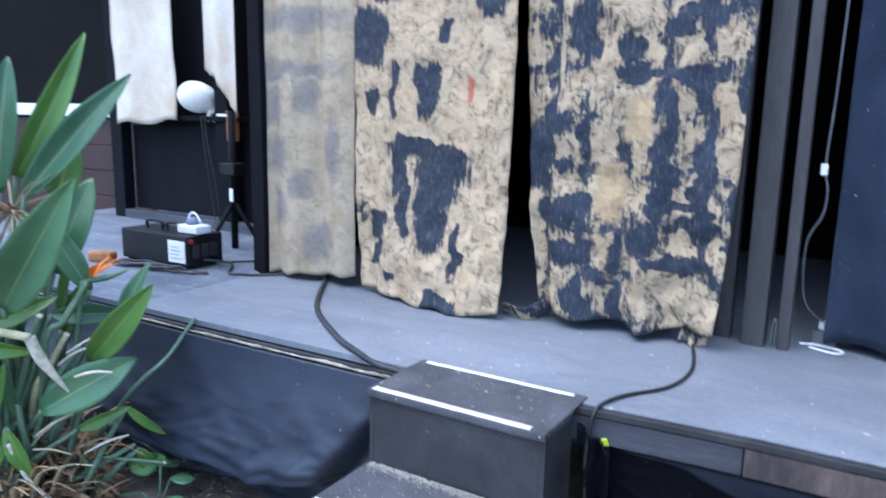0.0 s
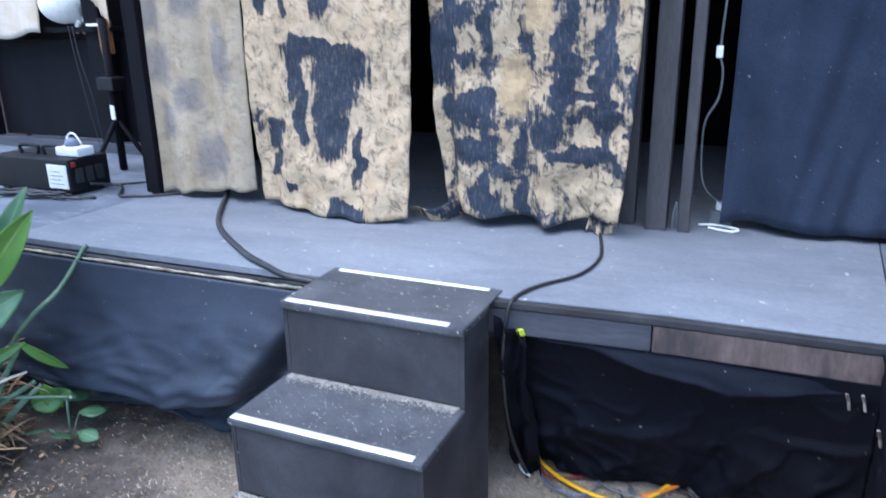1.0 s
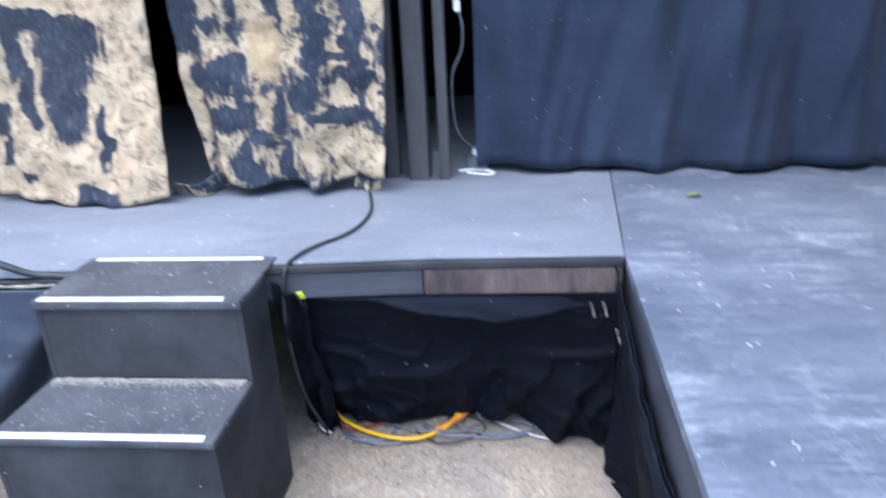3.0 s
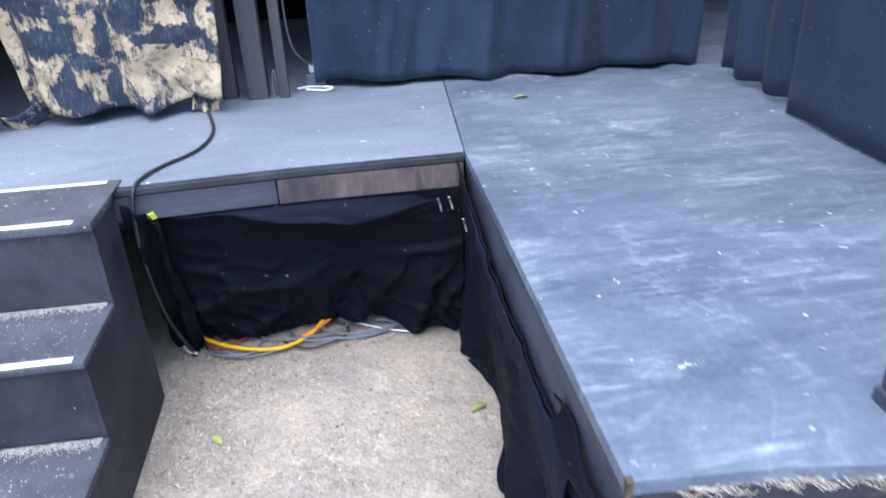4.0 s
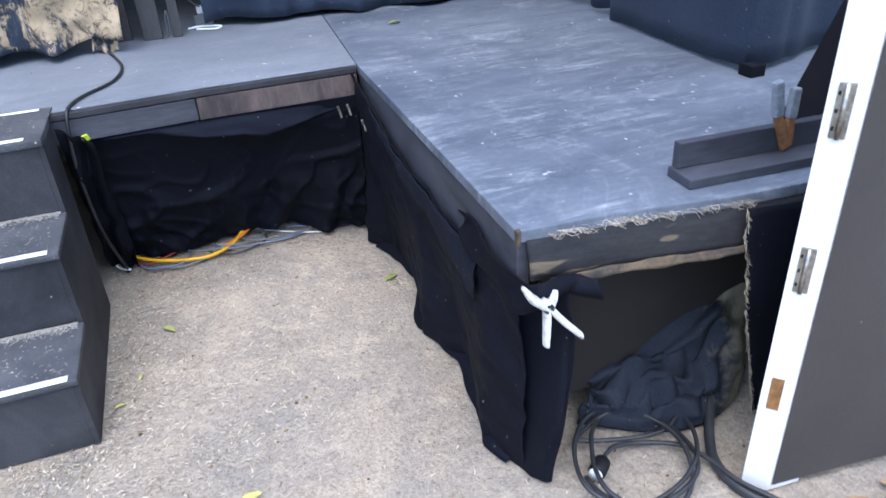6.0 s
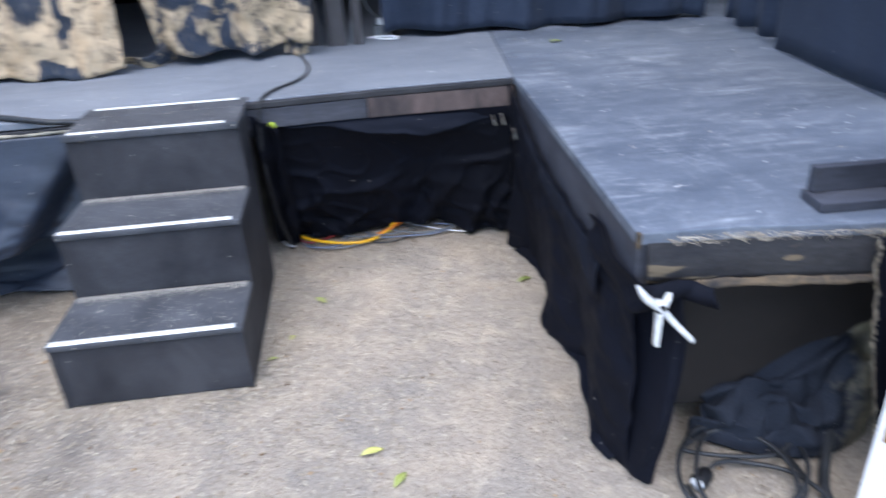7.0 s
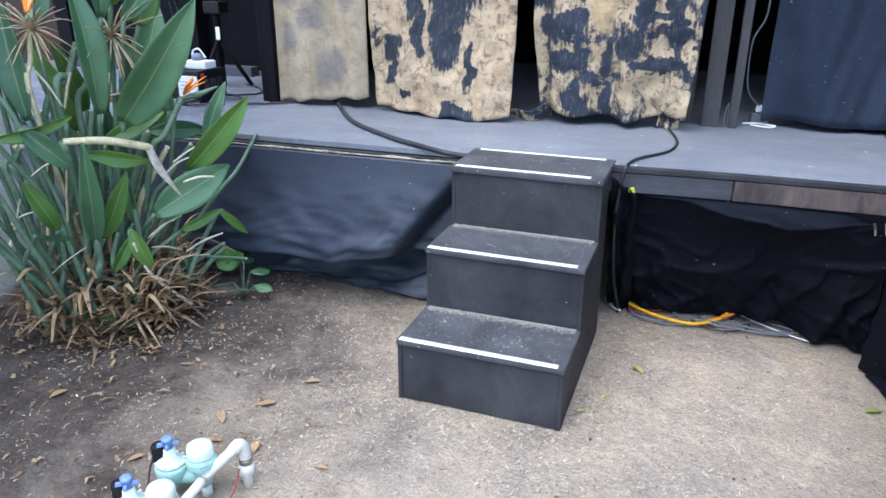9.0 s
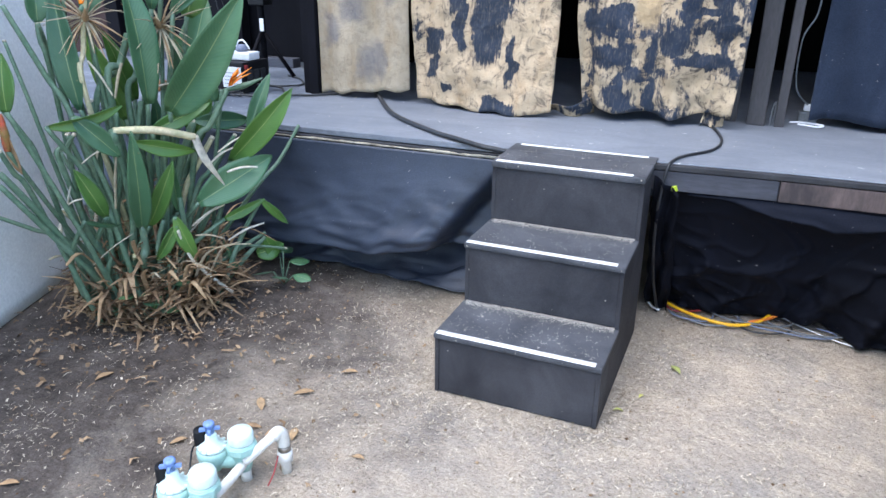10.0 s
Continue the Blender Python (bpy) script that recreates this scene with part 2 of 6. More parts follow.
M["black_wood"] = mottled("black painted wood", (0.0035, 0.0035, 0.005), (0.008, 0.008, 0.011), 4, 60, 0.8, 0.3, spec=0.12, stretch=(1, 1, 0.4))
M["void"] = mottled("matt black wall", (0.003, 0.003, 0.0035), (0.006, 0.0055, 0.0055), 3, 50, 0.9, 0.3, spec=0.1)
M["maroon"] = mottled("maroon siding", (0.022, 0.008, 0.007), (0.04, 0.014, 0.012), 4, 60, 0.65, 0.3)
M["white_paint"] = mottled("chipped white gloss paint", (0.82, 0.82, 0.82), (0.74, 0.74, 0.75), 4, 90, 0.42, 0.25, speck=((0.25, 0.24, 0.22), 22, 0.74), fine=0.06)
M["door_face"] = mottled("dark taupe door skin", (0.036, 0.031, 0.03), (0.05, 0.044, 0.042), 3, 120, 0.5, 0.15, speck=((0.7, 0.68, 0.64), 15, 0.725), fine=0.12)
M["backing"] = mottled("plain dark brown board", (0.017, 0.0148, 0.0138), (0.026, 0.0225, 0.021), 3, 80, 0.7, 0.15, spec=0.2, fine=0.12)
M["wear"] = mottled("rubbed tan fabric", (0.13, 0.09, 0.05), (0.018, 0.017, 0.017), 22, 90, 0.85, 0.5)
M["lip"] = mottled("worn black wrapping", (0.01, 0.01, 0.013), (0.03, 0.029, 0.03), 7, 80, 0.7, 0.6, stretch=(0.6, 1, 2), spec=0.25, speck=((0.13, 0.1, 0.065), 11, 0.62))
M["stucco"] = mottled("white stucco", (0.76, 0.77, 0.75), (0.86, 0.86, 0.84), 2.5, 90, 0.85, 0.5, fine=0.12)
M["bare_wood"] = mottled("raw rusty wood", (0.3, 0.14, 0.04), (0.09, 0.045, 0.02), 30, 90, 0.8, 0.5)
M["steel"] = mottled("tarnished steel", (0.5, 0.48, 0.44), (0.25, 0.23, 0.2), 25, 120, 0.35, 0.2, metal=0.9)
M["clamp"] = mottled("scuffed grey-white casting", (0.62, 0.62, 0.6), (0.4, 0.4, 0.4), 20, 90, 0.5, 0.3, speck=((0.1, 0.1, 0.1), 60, 0.7))
M["rust"] = mottled("rusty metal", (0.42, 0.18, 0.06), (0.2, 0.1, 0.05), 30, 100, 0.7, 0.4, metal=0.2)
M["grip"] = mottled("grey plastic grip", (0.25, 0.28, 0.32), (0.18, 0.2, 0.23), 20, 90, 0.5, 0.1)
M["rubber"] = mottled("black rubber cable", (0.011, 0.012, 0.014), (0.028, 0.03, 0.034), 10, 120, 0.5, 0.1)
M["grey_cable"] = mottled("grey cable", (0.09, 0.1, 0.11), (0.16, 0.17, 0.18), 10, 120, 0.5, 0.1)
M["blue_cable"] = mottled("blue-grey cable", (0.1, 0.13, 0.2), (0.16, 0.18, 0.24), 10, 120, 0.5, 0.1)
M["white_plastic"] = mottled("white plastic", (0.8, 0.81, 0.82), (0.7, 0.71, 0.72), 8, 90, 0.4, 0.05, fine=0.06)
M["yellow"] = mottled("yellow cable", (0.85, 0.5, 0.01), (0.7, 0.36, 0.01), 10, 120, 0.45, 0.05, fine=0.1)
M["orange"] = mottled("orange plastic", (0.75, 0.22, 0.03), (0.6, 0.16, 0.02), 10, 120, 0.5, 0.05)
M["red"] = mottled("dull red cable", (0.3, 0.03, 0.03), (0.2, 0.02, 0.02), 10, 120, 0.5, 0.05)
M["lime"] = mottled("lime plastic", (0.6, 0.72, 0.05), (0.5, 0.6, 0.05), 10, 120, 0.5, 0.05)
M["black_plastic"] = mottled("black plastic", (0.004, 0.004, 0.005), (0.01, 0.01, 0.012), 10, 120, 0.55, 0.1, spec=0.25)
M["aqua"] = mottled("faded aqua plastic", (0.28, 0.5, 0.45), (0.4, 0.58, 0.53), 14, 90, 0.5, 0.15, fine=0.12)
M["aqua_pale"] = mottled("bleached aqua plastic", (0.66, 0.76, 0.73), (0.56, 0.7, 0.66), 14, 90, 0.55, 0.15, fine=0.1)
M["pvc"] = mottled("dirty white pipe", (0.78, 0.77, 0.72), (0.6, 0.58, 0.52), 12, 80, 0.5, 0.1, fine=0.1)
M["blue_plastic"] = mottled("faded blue plastic", (0.13, 0.22, 0.48), (0.2, 0.3, 0.55), 14, 90, 0.5, 0.1)
M["bone"] = mottled("off-white resin", (0.8, 0.79, 0.74), (0.65, 0.63, 0.57), 8, 60, 0.6, 0.2, fine=0.1)
M["sheet"] = mottled("stained white sheet", (0.62, 0.58, 0.52), (0.48, 0.38, 0.27), 4, 70, 0.85, 0.4, fine=0.1)
M["dust_straw"] = mottled("pale chaff", (0.5, 0.47, 0.42), (0.36, 0.335, 0.295), 60, 200, 0.95, 0.1)
M["straw"] = mottled("dry straw", (0.5, 0.43, 0.3), (0.36, 0.29, 0.19), 9, 60, 0.9, 0.1)
M["stalk"] = mottled("blue-green stalk", (0.085, 0.16, 0.095), (0.15, 0.225, 0.15), 8, 60, 0.45, 0.1)
M["pale_stalk"] = mottled("pale dying stalk", (0.42, 0.42, 0.22), (0.58, 0.5, 0.33), 8, 60, 0.6, 0.2)
M["cut_stalk"] = mottled("dried white stalk", (0.68, 0.64, 0.54), (0.5, 0.44, 0.33), 9, 60, 0.8, 0.3)
M["dry"] = mottled("dry brown leaf", (0.28, 0.17, 0.085), (0.42, 0.29, 0.16), 9, 50, 0.85, 0.4)
M["petal"] = mottled("orange petal", (0.9, 0.28, 0.01), (0.8, 0.2, 0.01), 20, 90, 0.5, 0.1)
M["tip_red"] = mottled("red bract", (0.45, 0.06, 0.03), (0.2, 0.16, 0.04), 20, 90, 0.5, 0.1)
M["leaf"] = leafy("blue-green leaf", (0.04, 0.115, 0.055), (0.072, 0.165, 0.085), (0.26, 0.33, 0.14))
M["leaf_back"] = leafy("fresh green leaf", (0.06, 0.155, 0.03), (0.105, 0.22, 0.048), (0.33, 0.4, 0.14))
M["weed"] = leafy("weed leaf", (0.06, 0.15, 0.06), (0.08, 0.18, 0.08), (0.2, 0.3, 0.12))
M["fallen"] = leafy("yellow-green fallen leaf", (0.34, 0.38, 0.09), (0.42, 0.42, 0.15), (0.5, 0.5, 0.25))

# straw and litter vary piece by piece
for key, a, b in (("straw_bits", (0.7, 0.61, 0.47), (0.17, 0.13, 0.085)), ("litter", (0.42, 0.29, 0.17), (0.1, 0.06, 0.034))):
    m, nt, p = shader(key.replace("_", " "), 0.9, 0, 0.2)
    c = mix(nt, island(nt), a, b)
    c = mix(nt, 1.0, c, mix(nt, ramp(nt, grain(nt, coords(nt), 90, 3, 0.6), 0.3, 0.7), (0.75, 0.75, 0.75), (1.2, 1.2, 1.2)), "MULTIPLY")
    nt.links.new(c, p.inputs["Base Color"])
    M[key] = m

# bare trodden ground: pale and dusty by the steps, darker bed soil towards the planting
m, nt, p = shader("trodden earth", 0.95, 0, 0.15)
v = coords(nt)
s = nt.nodes.new("ShaderNodeSeparateXYZ")
nt.links.new(v, s.inputs[0])
bed = maths(nt, "ADD", maths(nt, "MULTIPLY", s.outputs[0], -1.0), maths(nt, "MULTIPLY", maths(nt, "SUBTRACT", grain(nt, v, 2.6, 5, 0.65, 0.4), 0.5), 2.2))
dust = mix(nt, ramp(nt, grain(nt, v, 3.5, 5, 0.65, 0.5), 0.35, 0.68), (0.45, 0.377, 0.294), (0.315, 0.283, 0.245))
dust = mix(nt, ramp(nt, grain(nt, v, 11, 5, 0.7, 0.8), 0.5, 0.72), dust, (0.51, 0.435, 0.34))
soil = mix(nt, ramp(nt, grain(nt, v, 9, 5, 0.7, 0.3), 0.35, 0.68), (0.068, 0.056, 0.048), (0.145, 0.122, 0.104))
c = mix(nt, ramp(nt, bed, -0.05, 0.75), dust, soil)
f = grain(nt, v, 130, 5, 0.75)
c = mix(nt, 1.0, c, mix(nt, ramp(nt, f, 0.3, 0.7), (0.68, 0.67, 0.66), (1.3, 1.3, 1.3)), "MULTIPLY")
c = mix(nt, maths(nt, "MULTIPLY", ramp(nt, grain(nt, v, 48, 3, 0.6), 0.66, 0.72), 0.7), c, (0.1, 0.085, 0.07))
nt.links.new(c, p.inputs["Base Color"])
relief(nt, p, maths(nt, "ADD", f, maths(nt, "MULTIPLY", grain(nt, v, 28, 5, 0.7), 2.5)), 0.85, 0.01)
M["earth"] = m


# ---- building helpers ----
R = random.Random(7)


def mesh_of(name, verts, faces, mat, uvs=None, smooth=True):
    me = bpy.data.meshes.new(name)
    me.from_pydata([tuple(map(float, q)) for q in verts], [], [tuple(int(i) for i in q) for q in faces])
    if uvs is not None:
        layer = me.uv_layers.new(name="UVMap")
        idx = np.empty(len(me.loops), dtype=np.int32)
        me.loops.foreach_get("vertex_index", idx)
        layer.data.foreach_set("uv", np.asarray(uvs, dtype=np.float32)[idx].ravel())
    if smooth:
        me.polygons.foreach_set("use_smooth", [True] * len(me.polygons))
    me.materials.append(mat)
    return me


def child(ob, parent, label):
    if parent is not None:
        ob.parent = parent
        ob.matrix_parent_inverse = parent.matrix_basis.inverted()
    if label:
        ob["label"] = label
    return ob


def raw(name, verts, faces, mat, parent=None, label="", uvs=None, smooth=True):
    """A mesh object from vertices and faces."""
    return child(new(name, mesh_of(name, verts, faces, mat, uvs, smooth)), parent, label)


def part(name, bm, mat, parent=None, label="", smooth=False):
    """Links a bmesh as one mesh object under a thing or a part."""
    me = bpy.data.meshes.new(name)
    bm.to_mesh(me)
    bm.free()
    if smooth:
        me.polygons.foreach_set("use_smooth", [True] * len(me.polygons))
    me.materials.append(mat)
    return child(new(name, me), parent, label)


def thing(name, at, label, category, group="", kind=""):
    """An empty at the base of a thing."""
    e = new(name)
    e.matrix_basis = pose(*at)
    return tagged(e, label, category, group, kind)


def box(x0, x1, y0, y1, z0, z1, bevel=0.004, m=None, jitter=0.0):
    """A bevelled block."""
    bm = bmesh.new()
    bmesh.ops.create_cube(bm, size=1)
    for q in bm.verts:
        q.co = Vector(((x0 + x1) / 2 + q.co.x * (x1 - x0), (y0 + y1) / 2 + q.co.y * (y1 - y0), (z0 + z1) / 2 + q.co.z * (z1 - z0)))
        if jitter:
            q.co += Vector((R.uniform(-jitter, jitter), R.uniform(-jitter, jitter), R.uniform(-jitter, jitter)))
    if bevel:
        bmesh.ops.bevel(bm, geom=bm.edges[:], offset=bevel, segments=2, affect="EDGES", profile=0.6)
    if m is not None:
        bm.transform(m)
    return bm


def prism(outline, z0, z1, bevel=0.003):
    """A block over an outline in plan."""
    bm = bmesh.new()
    lo = [bm.verts.new((x, y, z0)) for x, y in outline]
    hi = [bm.verts.new((x, y, z1)) for x, y in outline]
    n = len(outline)
    bm.faces.new(lo[::-1])
    bm.faces.new(hi)
    for i in range(n):
        bm.faces.new((lo[i], lo[(i + 1) % n], hi[(i + 1) % n], hi[i]))
    bmesh.ops.recalc_face_normals(bm, faces=bm.faces[:])
    if bevel:
        bmesh.ops.bevel(bm, geom=bm.edges[:], offset=bevel, segments=2, affect="EDGES", profile=0.6)
    return bm


def smooth_line(points, per=8):
    """A rounded line through the points."""
    q = [np.array(points[0], float)] + [np.array(c, float) for c in points] + [np.array(points[-1], float)]
    out = []
    for i in range(1, len(q) - 2):
        a, b, c, d = q[i - 1], q[i], q[i + 1], q[i + 2]
        for k in range(per):
            t = k / per
            out.append(0.5 * (2 * b + (c - a) * t + (2 * a - 5 * b + 4 * c - d) * t * t + (3 * b - a - 3 * c + d) * t ** 3))
    out.append(q[-2])
    return np.array(out)


def sweep(points, radius, sides=8, per=8, flat=1.0):
    """Vertices and faces of a tube along a line; the radius may be a list."""
    line = smooth_line(points, per) if per else np.array(points, float)
    n = len(line)
    rad = np.interp(np.linspace(0, 1, n), np.linspace(0, 1, len(radius)), radius) if isinstance(radius, (list, tuple)) else np.full(n, radius)
    tan = np.gradient(line, axis=0)
    tan /= np.linalg.norm(tan, axis=1)[:, None] + 1e-9
    ref = np.array((0, 0, 1.0)) if abs(tan[0][2]) < 0.9 else np.array((1.0, 0, 0))
    verts, faces = [], []
    for i in range(n):
        a = np.cross(tan[i], ref)
        a /= np.linalg.norm(a) + 1e-9
        b = np.cross(a, tan[i])
        ref = b
        for k in range(sides):
            w = 2 * math.pi * k / sides
            verts.append(line[i] + rad[i] * (math.cos(w) * a + flat * math.sin(w) * b))
    for i in range(n - 1):
        for k in range(sides):
            k2 = (k + 1) % sides
            faces.append((i * sides + k, i * sides + k2, (i + 1) * sides + k2, (i + 1) * sides + k))
    faces.append(tuple(range(sides))[::-1])
    faces.append(tuple((n - 1) * sides + k for k in range(sides)))
    return verts, faces


def tube(name, points, radius, mat, parent=None, label="", sides=8, per=8, flat=1.0):
    vs, fs = sweep(points, radius, sides, per, flat)
    return raw(name, vs, fs, mat, parent, label)


def lathe(profile, centre, n=20, axis="z"):
    """Vertices and faces of a turned shape; profile rows of radius and height."""
    verts, faces = [], []
    for r, h in profile:
        for k in range(n):
            w = 2 * math.pi * k / n
            q = (r * math.cos(w), r * math.sin(w), h) if axis == "z" else ((h, r * math.cos(w), r * math.sin(w)) if axis == "x" else (r * math.cos(w), h, r * math.sin(w)))
            verts.append(tuple(q[i] + centre[i] for i in range(3)))
    for i in range(len(profile) - 1):
        for k in range(n):
            k2 = (k + 1) % n
            faces.append((i * n + k, i * n + k2, (i + 1) * n + k2, (i + 1) * n + k))
    faces.append(tuple(range(n))[::-1])
    faces.append(tuple((len(profile) - 1) * n + k for k in range(n)))
    return verts, faces


def sheet(fn, nu, nv, thick=0.003, uvfn=None):
    """Vertices, faces and uvs of a cloth or leaf given by fn(u, v), with thickness."""
    us, vs = np.linspace(0, 1, nu), np.linspace(0, 1, nv)
    g = np.array([[fn(u, v) for v in vs] for u in us], float)
    du, dv = np.gradient(g, axis=0), np.gradient(g, axis=1)
    nrm = np.cross(du, dv)
    nrm /= np.linalg.norm(nrm, axis=2)[:, :, None] + 1e-12
    back = g - nrm * thick
    verts = np.concatenate([g.reshape(-1, 3), back.reshape(-1, 3)])
    uv = np.array([[(uvfn(u, v) if uvfn else (u, v)) for v in vs] for u in us], float).reshape(-1, 2)
    off = nu * nv
    faces = []
    for i in range(nu - 1):
        for j in range(nv - 1):
            a, b, c, d = i * nv + j, (i + 1) * nv + j, (i + 1) * nv + j + 1, i * nv + j + 1
            faces.append((a, b, c, d))
            faces.append((off + d, off + c, off + b, off + a))
    rim = [i * nv for i in range(nu)] + [(nu - 1) * nv + j for j in range(1, nv)] + [i * nv + nv - 1 for i in range(nu - 2, -1, -1)] + [j for j in range(nv - 2, 0, -1)]
    for k in range(len(rim)):
        a, b = rim[k], rim[(k + 1) % len(rim)]
        faces.append((b, a, off + a, off + b))
    return verts, faces, np.concatenate([uv, uv])


def hang(name, fn, nu, nv, mat, parent=None, label="", thick=0.003, uvfn=None):
    vs, fs, uv = sheet(fn, nu, nv, thick, uvfn)
    return raw(name, vs, fs, mat, parent, label, uv)


def wob(x, y=0.0, z=0.0):
    return noise.noise(Vector((x, y, z)))


def lerp(rows, x):
    return float(np.interp(x, [r[0] for r in rows], [r[1] for r in rows]))


def ground_z(x, y):
    near = 1.0 if (-3 < x < 4 and -4 < y < 3) else 0.0
    return near * (0.007 * wob(x * 1.7, y * 1.7, 3) + 0.004 * wob(x * 6, y * 6, 1) + 0.0025 * wob(x * 17, y * 17, 5)) - 0.004


# ---- ground and structure ----
STAGE, FRONT = 0.6, 0.715
SIDE = 1.36


def fr(x):
    """The stage's front edge, slightly askew."""
    return float(np.interp(x, [-3.6, -0.9, 0.0, 0.5, 0.9, 1.36], [0.62, 0.638, 0.657, 0.69, 0.72, 0.727]))


def along(x0, x1, near, far, z0, z1, bevel=0.003):
    """A board that follows the stage's front edge."""
    xs = [x0] + [q for q in (-0.9, 0.0, 0.5, 0.9) if x0 < q < x1] + [x1]
    return prism([(x, fr(x) + near) for x in xs] + [(x, fr(x) + far) for x in xs[::-1]], z0, z1, bevel)




def spread(lo, hi, step, far):
    core = list(np.arange(lo, hi + 1e-6, step))
    out = [step * 1.6 ** k for k in range(1, 18)]
    a, acc = [], 0
    for d in out:
        acc += d
        a.append(acc)
    return [lo - q for q in a[::-1] if q < far] + core + [hi + q for q in a if q < far]


gx, gy = spread(-2.4, 2.9, 0.03, 400), spread(-2.6, 1.2, 0.03, 400)
verts = [(x, y, ground_z(x, y)) for x in gx for y in gy]
n = len(gy)
faces = [(i * n + j, (i + 1) * n + j, (i + 1) * n + j + 1, i * n + j + 1) for i in range(len(gx) - 1) for j in range(n - 1)]
tagged(raw("ground", verts, faces, M["earth"]), "trodden bare earth with dust and darker bed soil", "ground", kind="structure")

floor = thing("floor", (0, 1, 0.55), "low outdoor stage floor of worn grey-painted plywood", "stage floor", kind="structure")
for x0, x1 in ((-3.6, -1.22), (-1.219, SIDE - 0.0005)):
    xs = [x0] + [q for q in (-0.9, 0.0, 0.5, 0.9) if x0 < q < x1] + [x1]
    # left panel takes the platform's darker colour, which stands in for shadow there
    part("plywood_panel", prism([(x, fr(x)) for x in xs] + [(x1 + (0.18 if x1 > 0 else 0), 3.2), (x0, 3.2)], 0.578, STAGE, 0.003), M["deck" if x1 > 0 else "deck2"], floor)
part("joist", along(-3.6, SIDE, 0.03, 0.07, 0.47, 0.574), M["edge"], floor, "black joist behind the skirts")

# the deep side platform, its front slightly askew
plat = thing("platform", (SIDE, -0.5, 0.55), "side platform with scuffed dark grey top", "platform", kind="structure")
part("platform_top", prism([(1.343, -0.468), (1.54, -0.48), (1.76, -0.516), (3.6, -0.64), (3.6, 1.0), (1.3825, 1.0), (SIDE, 0.72)], 0.575, STAGE, 0.003), M["deck2"], plat)
part("platform_top", prism([(1.3828, 1.003), (3.6, 1.003), (3.6, 3.2), (1.5405, 3.2)], 0.575, STAGE, 0.003), M["deck2"], plat)
part("side_board", prism([(1.347, -0.462), (1.363, 0.722), (1.388, 0.722), (1.372, -0.462)], 0.44, 0.5735, 0.003), M["fascia_dark"], plat, "dusty charcoal side board with a chipped upper edge")
part("backing_panel", prism([(1.42, -0.36), (3.4, -0.46), (3.4, -0.44), (1.42, -0.34)], 0.09, 0.57, 0.002), M["backing"], plat, "plain dark brown-grey backing panel")

fascia = thing("fascia", (0.9, FRONT, 0.5), "front boards of the stage, charcoal then worn brown", "fascia", kind="structure")
part("board", along(0.47, 0.868, -0.022, -0.001, 0.511, 0.576), M["fascia_dark"], fascia, "charcoal painted board")
part("board", along(0.871, SIDE - 0.006, -0.022, -0.001, 0.509, 0.576), M["fascia_brown"], fascia, "worn brown board with paint rubbed off")
part("lip", along(0.47, SIDE - 0.006, -0.025, -0.002, 0.5785, 0.597), M["edge"], fascia, "dark edge strip")
part("board", along(-3.6, -0.01, -0.02, -0.001, 0.5, 0.576), M["edge"], fascia, "black board above the skirt")


def splinter(u, v):
    x = -1.75 + 1.73 * u
    w = max(0.0006, 0.004 + 0.006 * wob(x * 6, 2) + 0.004 * wob(x * 40, 8))
    return (x, fr(x) - 0.024 - 0.004 * wob(x * 25, 4), 0.566 + 0.004 * wob(x * 9, 1) - w + 2 * w * v)


hang("splintered_edge", splinter, 140, 3, M["splinter"], fascia, "pale splintered plywood edge", 0.003)


def front_edge(x):
    return float(np.interp(x, [1.343, 1.54, 1.76, 3.6], [-0.468, -0.48, -0.516, -0.64]))


edge = thing("platform_edge", (1.6, -0.52, 0.5), "platform's front edge wrapped in worn black fabric with frayed straw-coloured threads", "edge trim", kind="structure")


def roll(u, v):
    x = 1.362 + 1.1 * u
    a = -0.2 + 2.0 * v
    rr = 0.05 + 0.006 * wob(x * 5, v * 3)
    return (x, front_edge(x) + 0.022 - rr * 0.62 * math.sin(a) - 0.004, 0.532 + rr * math.cos(a) - 0.02 * v + 0.006 * wob(x * 9, v * 5, 2))


hang("wrapped_lip", roll, 90, 12, M["lip"], edge, "rounded black wrapped lip", 0.006)


def wear(u, v):
    x = 1.40 + 0.42 * u
    w = 0.006 + 0.012 * abs(wob(x * 9, 5))
    return (x, front_edge(x) - 0.031 + 0.008 * v + 0.003 * wob(x * 30, 2), 0.497 + w * (v - 0.5) * 2 + 0.006 * wob(x * 7, 1))


hang("worn_band", wear, 50, 4, M["wear"], edge, "tan rubbed band under the lip", 0.003)
vs, fs = [], []
for i in range(110):
    x = 1.38 + 0.42 * R.random() ** 0.8
    y = front_edge(x) - 0.012
    z = 0.588 + 0.008 * R.random()
    a = R.uniform(-0.7, 0.7)
    L = R.uniform(0.008, 0.035)
    q = [(x, y, z), (x + L * math.cos(a) * 0.6, y - L * 0.3, z - 0.006 + R.uniform(-0.006, 0.01)), (x + L * math.cos(a), y - L * 0.35 * R.random(), z - R.uniform(-0.004, 0.016))]
    v2, f2 = sweep(q, 0.0005, 3, 0)
    o = len(vs)
    vs += v2
    fs += [tuple(k + o for k in g) for g in f2]
raw("frayed_threads", vs, fs, M["straw_bits"], edge, "loose straw-coloured threads")["kind"] = "stuff"

part("chipped_corner", box(1.3415, 1.353, -0.4705, -0.458, 0.566, 0.6015, 0.003, None, 0.002), M["wear"], edge, "chipped pale corner of the platform")

